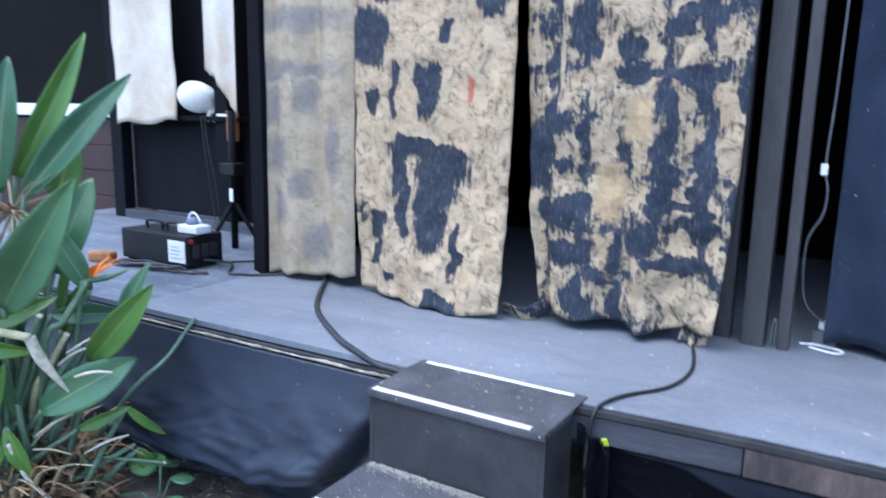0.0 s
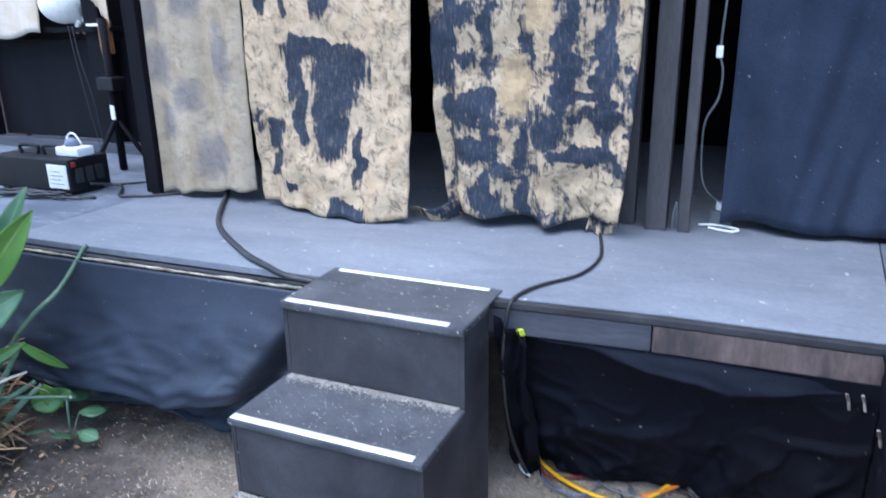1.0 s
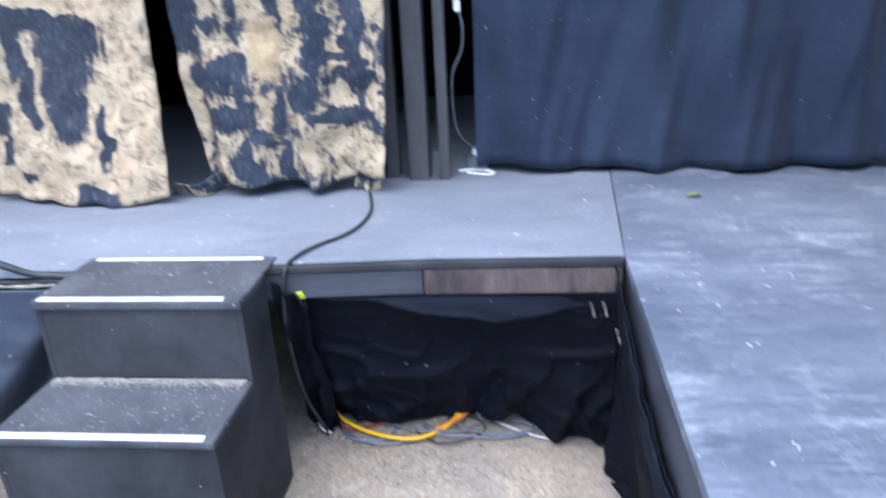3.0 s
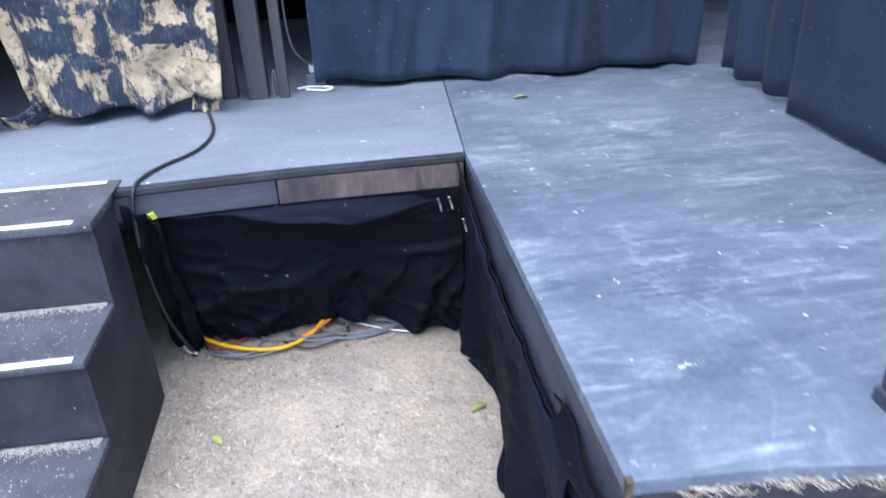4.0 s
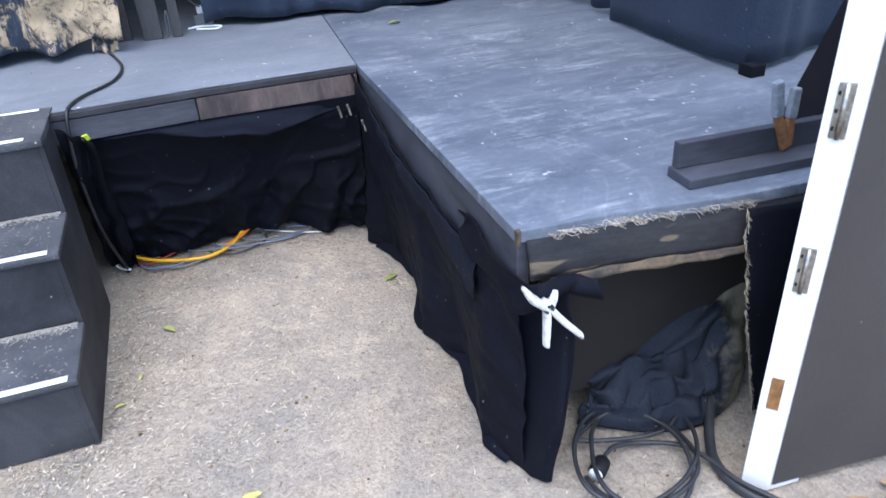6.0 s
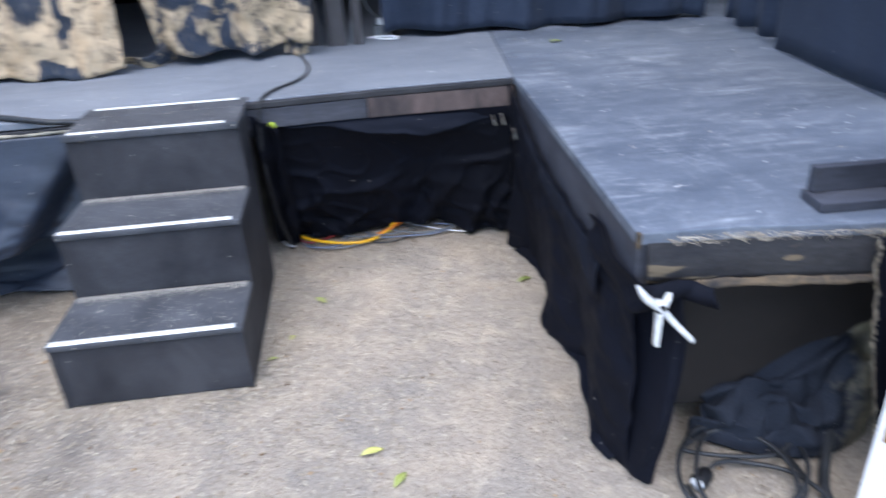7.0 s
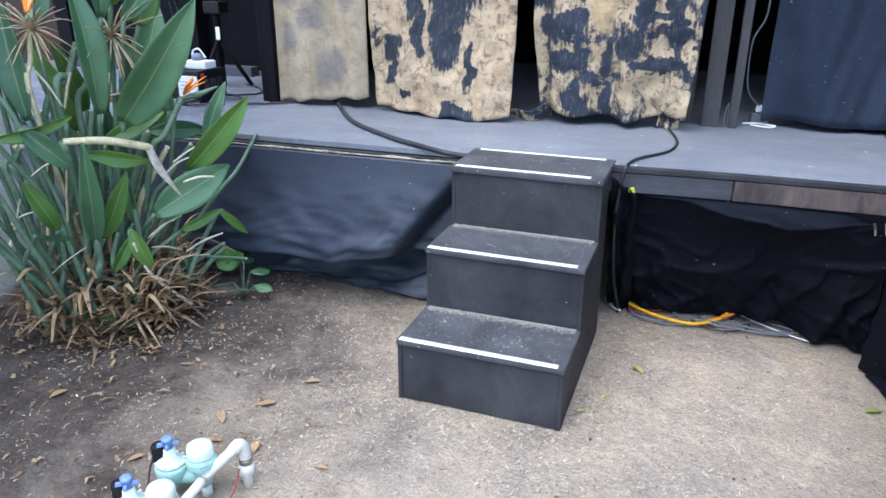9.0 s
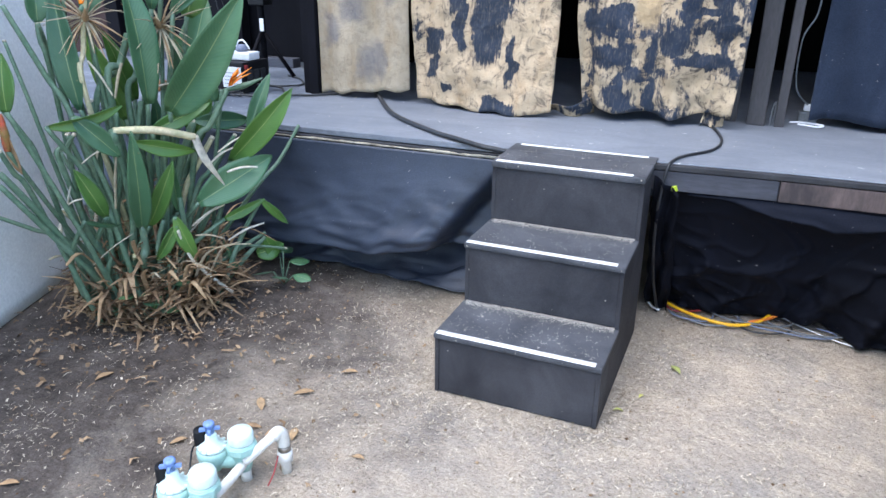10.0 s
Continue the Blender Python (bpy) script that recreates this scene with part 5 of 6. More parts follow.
tagged(hang("hanging_sheet", sheet1, 30, 40, M["sheet"], None, "", 0.004), "stained white sheet hanging from above", "sheet", "hanging sheets")
tagged(hang("hanging_sheet", sheet2, 40, 30, M["sheet"], None, "", 0.004), "torn white sheet with a ragged edge", "sheet", "hanging sheets")
# the skull prop is one plain mesh on the rail
bm = bmesh.new()
bmesh.ops.create_uvsphere(bm, u_segments=24, v_segments=16, radius=1)
for q in bm.verts:
    x, y, z = q.co
    q.co = Vector((x * 0.118, y * 0.075, z * 0.088 * (1 - 0.12 * x)))
    if x > 0.45 and z < 0.3:
        q.co.z -= 0.035 * (x - 0.45) * 2
        q.co.y *= 0.78
    if 0.6 < x < 0.92 and 0.1 < abs(y) < 0.5 and -0.15 < z < 0.3:
        q.co.x -= 0.03
    q.co += Vector((0, 0, 0.004 * wob(x * 4, y * 4, z * 4)))
for cx, cz, sx, sy, sz, lean in ((0.128, -0.042, 0.06, 0.07, 0.05, 0.25), (0.075, -0.085, 0.024, 0.075, 0.07, 0.2), (0.13, -0.108, 0.1, 0.062, 0.022, 0.2)):
    bit = bmesh.ops.create_cube(bm, size=1)["verts"]
    for q in bit:
        taper = 1 - 0.3 * (q.co.x + 0.5)
        q.co = Vector((cx + q.co.x * sx + q.co.z * sz * lean, q.co.y * sy * taper, cz + q.co.z * sz - q.co.x * sx * lean))
bm.transform(pose(-2.39, 1.975, 1.372, 0, 14, 48) @ Matrix.Diagonal((1.02, 1.02, 1.02, 1)))
tagged(part("skull_prop", bm, M["bone"], smooth=True), "off-white resin skull prop resting on the fence rail", "prop")
for i in range(2):
    x = -2.34 + 0.03 * i
    tagged(tube("thin_wire", [(x, 1.94, 1.27), (x + 0.03, 1.93, 1.1), (x + 0.06 + 0.02 * i, 1.93, 0.9), (x + 0.1, 1.94, 0.62)], 0.0026, M["rubber"], sides=5), "thin dark wire hanging from the rail", "wire", "wires on the fence")
tagged(part("rail_clip", box(-2.2, -2.08, 1.93, 1.98, 1.267, 1.28, 0.004), M["white_plastic"]), "white strip on the rail", "strip")
tagged(part("wood_scrap", box(-2.12, -2.07, 1.93, 1.98, 1.13, 1.3, 0.006), M["rust"]), "orange-brown wood scrap by the fence", "scrap")

# ---- the bird-of-paradise clump ----
plant = thing("bird_of_paradise", (-1.28, 0.16, 0), "large strelitzia clump with blue-green leaves and orange flowers", "plant")
VIEW = np.array((0.62, -0.6, 0.35))


def blade(base, tip, width, sag=0.0, twist=0.0, fold=0.35, mat="leaf", shape=0.85, name="leaf"):
    """A paddle leaf from base to tip: folded along its rib, arching, gently waved."""
    b, t = np.array(base, float), np.array(tip, float)
    ax = t - b
    L = np.linalg.norm(ax)
    ax /= L
    nrm = VIEW - ax * (VIEW @ ax)
    nrm /= np.linalg.norm(nrm)
    sd = np.cross(ax, nrm)
    c, s = math.cos(twist), math.sin(twist)
    nrm, sd = nrm * c + sd * s, sd * c - nrm * s
    ph = R.uniform(0, 6)

    def fn(u, v):
        w = width * max(0.02, math.sin(math.pi * min(1, 0.04 + 0.96 * v) ** shape)) ** 0.75
        k = (u - 0.5) * 2
        q = b + ax * L * v - np.array((0, 0, 1)) * sag * v * v + nrm * (0.1 * L * math.sin(v * math.pi) * (1 if sag else 0.6))
        return q + sd * w * 0.5 * k + nrm * (fold * w * 0.5 * abs(k) ** 1.3 + 0.05 * width * math.sin(v * 9 + ph + k) * abs(k))
    vs, fs, uv = sheet(fn, 9, 18, 0.0012)
    return raw(name, vs, fs, M[mat], plant, "", uv)


def stem(root, top, r0=0.013, r1=0.008, bow=0.06, mat="stalk", name="stalk"):
    a, b = np.array(root, float), np.array(top, float)
    mid = (a + b) / 2 + np.array((R.uniform(-bow, bow), R.uniform(-bow, bow), 0)) + np.array((0, 0, 0.04))
    return tube(name, [a, mid, b], [r0, (r0 + r1) / 2, r1], M[mat], plant, "", 7, 8)


def root():
    a, q = R.uniform(0, 6.28), math.sqrt(R.random())
    return (-1.29 + 0.24 * q * math.cos(a), 0.16 + 0.22 * q * math.sin(a), 0.0)


def foot(near, pull=0.35):
    """A place in the root stock, drawn towards what grows from it."""
    r = root()
    return (r[0] + pull * (near[0] - r[0]), r[1] + pull * (near[1] - r[1]), 0.0)


def leaf(base, tip, width, twist, fold, mat):
    """A leaf on its own stalk out of the root stock."""
    blade(base, tip, width * 0.88, 0.0, twist, fold * 1.25, mat, R.uniform(0.8, 1.0))
    if base[2] > 0.15:
        stem(foot(base), base, R.uniform(0.009, 0.014), 0.0075, 0.05)


def stalk(low, top, radius):
    """A bare leaf stalk that leans out of the clump; some are cut off pale."""
    a = foot(low, 0.5)
    mid = tuple((p + q) / 2 + R.uniform(-0.012, 0.012) for p, q in zip(low, top))
    o = tube("stalk", [a, low, mid, top], [radius * 1.1, radius, radius * 0.95, radius * 0.8], M["stalk" if R.random() < 0.85 else "pale_stalk"], plant, "", 7, 6)
    if R.random() < 0.35:
        d = (Vector(top) - Vector(mid)).normalized() * 0.006
        tube("cut_end", [top, tuple(Vector(top) + d)], radius * 0.83, M["cut_stalk"], o, "pale cut end", 7, 1)


def strip_dead(a, b, radius):
    """A dried strip that sticks out of the clump."""
    mid = tuple((p + q) / 2 for p, q in zip(a, b))
    tube("dead_strip", [a, (mid[0], mid[1], mid[2] + 0.008), b], [radius * 0.8, radius, radius * 0.7], M[R.choice(("cut_stalk", "cut_stalk", "straw"))], plant, "", 6, 6, 0.5)


# leaves
leaf((-0.96, 0.07, 0.75), (-0.68, 0.13, 1.12), 0.15, 0.35, 0.5, "leaf")
leaf((-1.1, 0.3, 0.79), (-1.084, 0.439, 1.08), 0.135, 0.1, 0.3, "leaf")
leaf((-1.042, 0.061, 0.771), (-1.092, 0.067, 1.202), 0.109, 0.5, 0.5, "leaf")
leaf((-1.17, -0.091, 0.769), (-1.219, -0.071, 1.123), 0.089, -0.2, 0.35, "leaf")
leaf((-1.159, -0.228, 0.742), (-1.051, -0.036, 0.783), 0.054, 0.9, 0.6, "leaf_back")
leaf((-1.117, -0.167, 0.765), (-1.053, -0.071, 0.627), 0.074, 0.1, 0.3, "leaf")
leaf((-1.093, 0.005, 0.354), (-1.005, -0.061, 0.712), 0.078, 0.15, 0.4, "leaf")
leaf((-1.165, -0.07, 0.408), (-1.17, -0.155, 0.594), 0.065, 0.2, 0.3, "leaf_back")
leaf((-1.193, -0.132, 0.412), (-1.13, -0.043, 0.378), 0.032, 0.9, 0.3, "leaf")
leaf((-1.003, 0.069, 0.387), (-0.986, 0.13, 0.205), 0.059, 0.2, 0.4, "leaf_back")
leaf((-1.003, 0.068, 0.357), (-1.077, 0.031, 0.227), 0.049, -0.3, 0.4, "leaf_back")
leaf((-0.921, 0.284, 0.542), (-0.68, 0.345, 0.806), 0.101, 0.3, 0.5, "leaf_back")
leaf((-0.994, 0.173, 1.05), (-0.833, 0.421, 1.396), 0.1, 0.2, 0.5, "leaf")
leaf((-1.04, 0.18, 1.1), (-0.928, 0.347, 1.509), 0.085, 0.5, 0.6, "leaf_back")
leaf((-1.04, 0.13, 1.06), (-1.0, 0.166, 1.431), 0.1, 0.1, 0.4, "leaf")
leaf((-0.896, 0.367, 0.629), (-0.858, 0.468, 0.828), 0.059, -0.2, 0.4, "leaf")
leaf((-0.97, 0.155, 0.417), (-0.793, 0.356, 0.558), 0.139, 0.1, 0.2, "leaf")
leaf((-1.016, 0.038, 0.691), (-0.905, 0.196, 0.768), 0.064, 0.3, 0.4, "leaf_back")
leaf((-1.01, 0.229, 0.687), (-0.916, 0.405, 0.668), 0.071, 0.2, 0.4, "leaf")
leaf((-1.103, 0.048, 0.348), (-0.981, 0.072, 0.587), 0.070, 0.2, 0.4, "leaf_back")
leaf((-1.039, 0.13, 0.383), (-1.001, 0.088, 0.581), 0.045, -0.3, 0.4, "leaf")
leaf((-0.944, 0.246, 0.332), (-0.851, 0.365, 0.387), 0.045, 0.3, 0.4, "leaf_back")
leaf((-0.861, 0.356, 0.384), (-0.832, 0.471, 0.257), 0.035, 0.2, 0.3, "leaf_back")
leaf((-1.048, -0.017, 0.663), (-0.941, 0.144, 0.608), 0.060, 0.5, 0.4, "leaf_back")
leaf((-1.222, -0.296, 0.793), (-1.21, -0.282, 0.958), 0.084, -0.2, 0.4, "leaf_back")
leaf((-1.276, -0.097, 1.026), (-1.288, -0.073, 1.154), 0.073, 0.3, 0.3, "leaf")
leaf((-1.222, 0.036, 1.053), (-1.202, 0.094, 1.185), 0.084, 0.3, 0.3, "leaf")
leaf((-1.051, 0.295, 1.026), (-1.027, 0.359, 1.203), 0.109, 0.3, 0.3, "leaf_back")
leaf((-0.947, 0.411, 0.132), (-0.883, 0.501, 0.153), 0.088, 0.2, 0.2, "leaf_back")
leaf((-0.915, 0.432, 0.201), (-0.904, 0.478, 0.102), 0.060, 0.2, 0.2, "leaf_back")
leaf((-1.107, -0.001, 0.037), (-1.078, 0.031, 0.092), 0.021, 0.2, 0.3, "leaf_back")
leaf((-1.021, 0.364, 0.731), (-1.127, 0.287, 0.968), 0.089, 0.2, 0.4, "leaf")
leaf((-0.978, 0.323, 0.089), (-0.986, 0.272, 0.235), 0.023, 0.2, 0.4, "leaf")
# further leaves deeper in the clump
for i in range(7):
    rt = root()
    a, h = R.uniform(0, 6.28), R.uniform(0.5, 0.85)
    b = np.array((-1.25 + 0.12 * math.cos(a), 0.3 + 0.1 * math.sin(a), h))
    t = b + np.array((0.1 * math.cos(a), 0.1 * math.sin(a), R.uniform(0.22, 0.34)))
    blade(b, t, R.uniform(0.05, 0.08), 0.0, R.uniform(-0.9, 0.9), R.uniform(0.3, 0.6), R.choice(["leaf", "leaf", "leaf_back"]))
    stem(rt, b, 0.012, 0.008, 0.04)
# bare and cut stalks
stalk((-1.269, -0.104, 0.229), (-1.317, -0.293, 0.598), 0.0126)
stalk((-1.244, -0.098, 0.2), (-1.322, -0.299, 0.56), 0.0106)
stalk((-1.286, -0.118, 0.305), (-1.407, -0.283, 0.445), 0.0082)
stalk((-1.18, -0.102, 0.699), (-1.281, -0.197, 1.08), 0.0095)
stalk((-1.288, -0.141, 0.66), (-1.33, -0.177, 0.974), 0.0069)
stalk((-1.269, -0.088, 0.84), (-1.28, -0.086, 1.107), 0.0081)
stalk((-1.207, -0.058, 0.84), (-1.208, -0.044, 1.107), 0.0079)
stalk((-1.153, -0.073, 0.794), (-1.131, -0.034, 1.108), 0.0086)
stalk((-1.126, -0.007, 0.803), (-1.081, 0.057, 0.989), 0.0117)
stalk((-1.178, -0.027, 0.748), (-1.084, 0.09, 1.021), 0.0099)
stalk((-1.129, 0.064, 0.736), (-1.075, 0.137, 0.983), 0.0101)
stalk((-1.328, -0.142, 0.573), (-1.364, -0.213, 0.783), 0.0089)
stalk((-1.3, -0.213, 0.501), (-1.309, -0.283, 0.663), 0.0092)
stalk((-1.238, -0.061, 0.282), (-1.208, -0.173, 0.649), 0.0110)
stalk((-1.252, -0.011, 0.282), (-1.155, -0.061, 0.791), 0.0114)
stalk((-1.214, 0.02, 0.299), (-1.109, -0.011, 0.751), 0.0095)
stalk((-1.233, 0.073, 0.277), (-1.091, 0.082, 0.773), 0.0119)
stalk((-1.182, 0.166, 0.253), (-1.057, 0.156, 0.819), 0.0101)
stalk((-1.101, 0.142, 0.36), (-0.972, 0.174, 0.7), 0.0117)
stalk((-1.067, 0.187, 0.415), (-0.95, 0.235, 0.632), 0.0109)
stalk((-1.024, 0.197, 0.418), (-0.908, 0.253, 0.602), 0.0097)
stalk((-1.014, 0.263, 0.442), (-0.914, 0.311, 0.629), 0.0091)
stalk((-0.968, 0.231, 0.394), (-0.848, 0.319, 0.511), 0.0086)
stalk((-0.955, 0.43, 0.38), (-0.863, 0.633, 0.608), 0.0081)
stalk((-0.994, 0.192, 0.587), (-0.904, 0.285, 0.792), 0.0109)
stalk((-1.095, 0.063, 0.194), (-1.045, 0.058, 0.374), 0.0106)
stalk((-1.129, 0.022, 0.216), (-1.097, 0.01, 0.362), 0.0142)
stalk((-1.041, 0.144, 0.261), (-1.013, 0.113, 0.444), 0.0110)
stalk((-1.041, 0.255, 0.117), (-0.88, 0.39, 0.24), 0.0086)
stalk((-0.99, 0.319, 0.183), (-0.859, 0.476, 0.147), 0.0058)
stalk((-1.21, -0.04, 0.215), (-1.167, -0.062, 0.416), 0.0108)
stalk((-1.177, 0.02, 0.23), (-1.094, 0.006, 0.504), 0.0119)
stalk((-1.211, -0.163, 0.592), (-1.16, -0.14, 0.7), 0.0082)
stalk((-1.186, -0.071, 0.514), (-1.19, -0.136, 0.696), 0.0093)
for i in range(22):
    rt = root()
    a = R.uniform(0, 6.28)
    top = (rt[0] + R.uniform(0.03, 0.14) * math.cos(a), rt[1] + R.uniform(0.03, 0.14) * math.sin(a), R.uniform(0.25, 0.62))
    stem(rt, top, R.uniform(0.008, 0.013), R.uniform(0.006, 0.009), 0.05, R.choice(("stalk", "stalk", "stalk", "pale_stalk", "cut_stalk")))
# dried strips
strip_dead((-1.223, -0.182, 0.461), (-1.165, -0.138, 0.494), 0.0053)
strip_dead((-1.139, -0.058, 0.916), (-1.102, -0.018, 0.806), 0.0076)
strip_dead((-1.075, 0.011, 0.905), (-1.099, -0.014, 0.797), 0.0067)
strip_dead((-1.147, -0.14, 0.611), (-1.082, -0.092, 0.653), 0.0054)
strip_dead((-0.979, 0.125, 0.305), (-0.914, 0.201, 0.276), 0.0062)
strip_dead((-0.875, 0.206, 0.527), (-0.801, 0.278, 0.535), 0.0082)
strip_dead((-0.91, 0.209, 0.592), (-0.814, 0.295, 0.656), 0.0057)
strip_dead((-0.938, 0.198, 0.552), (-0.871, 0.244, 0.604), 0.0076)
strip_dead((-1.009, 0.149, 0.328), (-0.912, 0.219, 0.401), 0.0082)
strip_dead((-0.955, 0.268, 0.241), (-0.852, 0.352, 0.296), 0.0075)
strip_dead((-1.035, 0.141, 0.284), (-0.94, 0.196, 0.387), 0.0064)
strip_dead((-1.232, -0.1, 0.234), (-1.112, -0.022, 0.34), 0.0044)
strip_dead((-1.234, -0.155, 0.445), (-1.196, -0.156, 0.536), 0.0045)
strip_dead((-1.124, -0.062, 0.441), (-1.064, -0.081, 0.625), 0.0062)
strip_dead((-1.068, 0.093, 0.8), (-1.014, 0.151, 0.827), 0.0069)
strip_dead((-1.135, -0.054, 0.702), (-1.211, -0.061, 0.508), 0.0057)
# the broken pale stalk bent over with a dry tip
tube("broken_stalk", [(-1.046, -0.090, 0.715), (-0.976, 0.008, 0.703), (-0.906, 0.106, 0.667)], [0.014, 0.017, 0.016], M["pale_stalk"], plant, "pale green bent stalk", 8, 8, 0.75)
tube("broken_stalk", [(-0.906, 0.106, 0.667), (-0.901, 0.133, 0.591), (-0.877, 0.189, 0.485)], [0.0165, 0.017, 0.002], M["cut_stalk"], plant, "dry drooping tip of the bent stalk", 8, 8, 0.4)
stem(foot((-1.046, -0.090, 0.715)), (-1.046, -0.090, 0.715), 0.012, 0.014, 0.03)
tube("dead_strip", [(-0.997, 0.067, 0.341), (-0.984, 0.113, 0.205), (-0.903, 0.198, 0.067)], 0.0065, M["cut_stalk"], plant, "curved white dead strip", 7, 8, 0.5)
blade((-1.235, -0.310, 0.745), (-1.250, -0.270, 0.597), 0.03, 0.0, 0.3, 0.4, "dry")

for i in range(46):
    a = R.uniform(-1.9, 1.5)
    q = R.uniform(0.12, 0.3)
    x, y = -1.22 + q * math.cos(a), 0.17 + q * math.sin(a)
    L, h = R.uniform(0.06, 0.18), R.uniform(0.1, 0.3)
    tube("dead_strip", [(x - 0.04 * math.cos(a), y - 0.04 * math.sin(a), max(0.01, h - 0.12)), (x + 0.3 * L * math.cos(a), y + 0.3 * L * math.sin(a), h), (x + L * math.cos(a + 0.3), y + L * math.sin(a + 0.3), h + R.uniform(-0.08, 0.06))], [0.008, 0.009, 0.004], M[R.choice(("dry", "dry", "dry", "straw"))], plant, "", 6, 5, 0.3)

# flowers


def flower(at, heading, dry=False):
    x, y, z = at
    fl = tube("flower", [(x - 0.02 * heading[0], y - 0.02 * heading[1], z - 0.012), (x + 0.05 * heading[0], y + 0.05 * heading[1], z + 0.004), (x + 0.12 * heading[0], y + 0.12 * heading[1], z + 0.03)], [0.006, 0.011, 0.0015], M["dry" if dry else "leaf_back"] if dry else M["stalk"], plant, "dry flower head" if dry else "orange flower with a green beak", 7, 6)
    n = 44 if dry else 7
    for i in range(n):
        a = R.uniform(-1.2, 1.2) if not dry else R.uniform(0, 6.28)
        L = R.uniform(0.06, 0.1) if not dry else R.uniform(0.07, 0.17)
        up = R.uniform(0.5, 1.0) if not dry else R.uniform(-0.9, 0.6)
        dx = np.array((heading[0] * math.cos(a) - heading[1] * math.sin(a), heading[1] * math.cos(a) + heading[0] * math.sin(a), up))
        dx /= np.linalg.norm(dx)
        p0 = np.array(at) + 0.01 * dx
        tube("petal", [p0, p0 + dx * L * 0.5 + np.array((0, 0, 0.006)), p0 + dx * L], [0.004, 0.007 if not dry else 0.004, 0.001], M["petal" if not dry else "dry"] if not (dry and i % 3) else M["straw"], fl, "", 5, 4, 0.4)


flower((-0.907, 0.297, 0.8), (0.85, 0.5))
stem(foot((-0.93, 0.28, 0)), (-0.927, 0.285, 0.79), 0.009, 0.007, 0.02)
flower((-1.039, 0.161, 1.009), (0.3, -0.5), True)
flower((-1.138, -0.042, 1.041), (0.5, -0.4), True)
flower((-1.134, -0.053, 1.074), (-0.2, 0.5))
stem(foot((-1.039, 0.161, 1.009)), (-1.039, 0.161, 1.009), 0.009, 0.007, 0.02)
stem(foot((-1.138, -0.042, 1.041)), (-1.138, -0.042, 1.041), 0.009, 0.007, 0.02)
tube("bud", [(-1.236, -0.310, 0.681), (-1.232, -0.310, 0.731), (-1.230, -0.310, 0.791)], [0.009, 0.013, 0.003], M["tip_red"], plant, "red flower bud", 8, 6)
stem(foot((-1.236, -0.310, 0.741)), (-1.236, -0.310, 0.681), 0.009, 0.007, 0.02)

# dead leaf mass at the foot of the clump
vs, fs, uvs = [], [], []
for i in range(1700):
    a, q = R.uniform(0, 6.28), R.uniform(0.1, 1.0)
    x, y = -1.27 + 0.31 * q * math.cos(a) + 0.05, 0.16 + 0.28 * q * math.sin(a)
    h = R.uniform(0.0, 0.38) * (1.2 - q) + R.uniform(0, 0.06)
    ang = a + R.uniform(-2.2, 2.2)
    L = R.uniform(0.03, 0.13)
    w = R.uniform(0.004, 0.014)
    rise = R.uniform(-0.6, 0.7)
    cu = R.uniform(-0.5, 0.3)

    def fn(u, v, x=x, y=y, h=h, ang=ang, L=L, w=w, rise=rise, cu=cu):
        k = (u - 0.5) * 2
        ww = w * (1 - 0.85 * v)
        px, py = x + math.cos(ang) * L * v - math.sin(ang) * ww * k, y + math.sin(ang) * L * v + math.cos(ang) * ww * k
        return (px, py, max(0.004, h + rise * L * v + cu * L * v * v + 0.5 * ww * k * k))
    v2, f2, u2 = sheet(fn, 3, 5, 0.0008)
    o = len(vs)
    vs += [tuple(g) for g in v2]
    fs += [tuple(k + o for k in g) for g in f2]
tagged(raw("dead_leaves", vs, fs, M["litter"], plant, "mass of curled dry brown leaves at the foot"), kind="stuff")


def by_plant():
    a, q = R.uniform(0, 6.28), abs(R.gauss(0, 0.75))
    x, y = -1.15 + 0.5 * q * math.cos(a), 0.05 + 0.45 * q * math.sin(a)
    return (x, y, ground_z(x, y) + 0.002)


def bed():
    while True:
        x, y = R.uniform(-1.6, 0.0), R.uniform(-1.3, 0.5)
        if R.random() < 0.3 + 0.7 * (0.5 + wob(x * 3, y * 3, 2)):
            return (x, y, ground_z(x, y) + 0.001)


lit = thing("leaf_litter", (-1, 0, 0), "dry leaf litter on the bed soil", "leaf litter", kind="stuff")
bits("litter_near", 700, by_plant, M["litter"], lit, "", 0.012, 0.045, 0.004, 0.016, 0.3)
bits("litter_bed", 220, bed, M["litter"], lit, "", 0.008, 0.03, 0.0032, 0.006, 0.3)
bits("litter_pale", 300, bed, M["straw_bits"], lit, "", 0.006, 0.024, 0.0018, 0.005, 0.3)

# weeds by the clump
weed = thing("weed", (-1.02, -0.02, 0), "small green weed with lobed leaves", "weed")
for i in range(11):
    a = i * 0.9
    c = np.array((-1.12 + 0.09 * math.cos(a * 1.7), 0.0 + 0.07 * math.sin(a), 0.06 + 0.035 * (i % 3)))
    d = np.array((math.cos(a), math.sin(a), 0.15))
    sd = np.array((-math.sin(a), math.cos(a), 0.1))
    vs, fs, uv = sheet(lambda u, v: c + d * 0.055 * v + sd * 0.024 * math.sin(math.pi * (0.05 + 0.9 * v)) * (u - 0.5) * 2, 5, 7, 0.001)
    raw("weed_leaf", vs, fs, M["weed"], weed, "", uv)
    tube("weed_stem", [(-1.12, 0.0, 0.0), tuple(c)], 0.002, M["stalk"], weed, "", 5, 1)
weed = thing("weed", (-0.83, 0.42, 0), "broad green weed leaves beside the skirt", "weed")
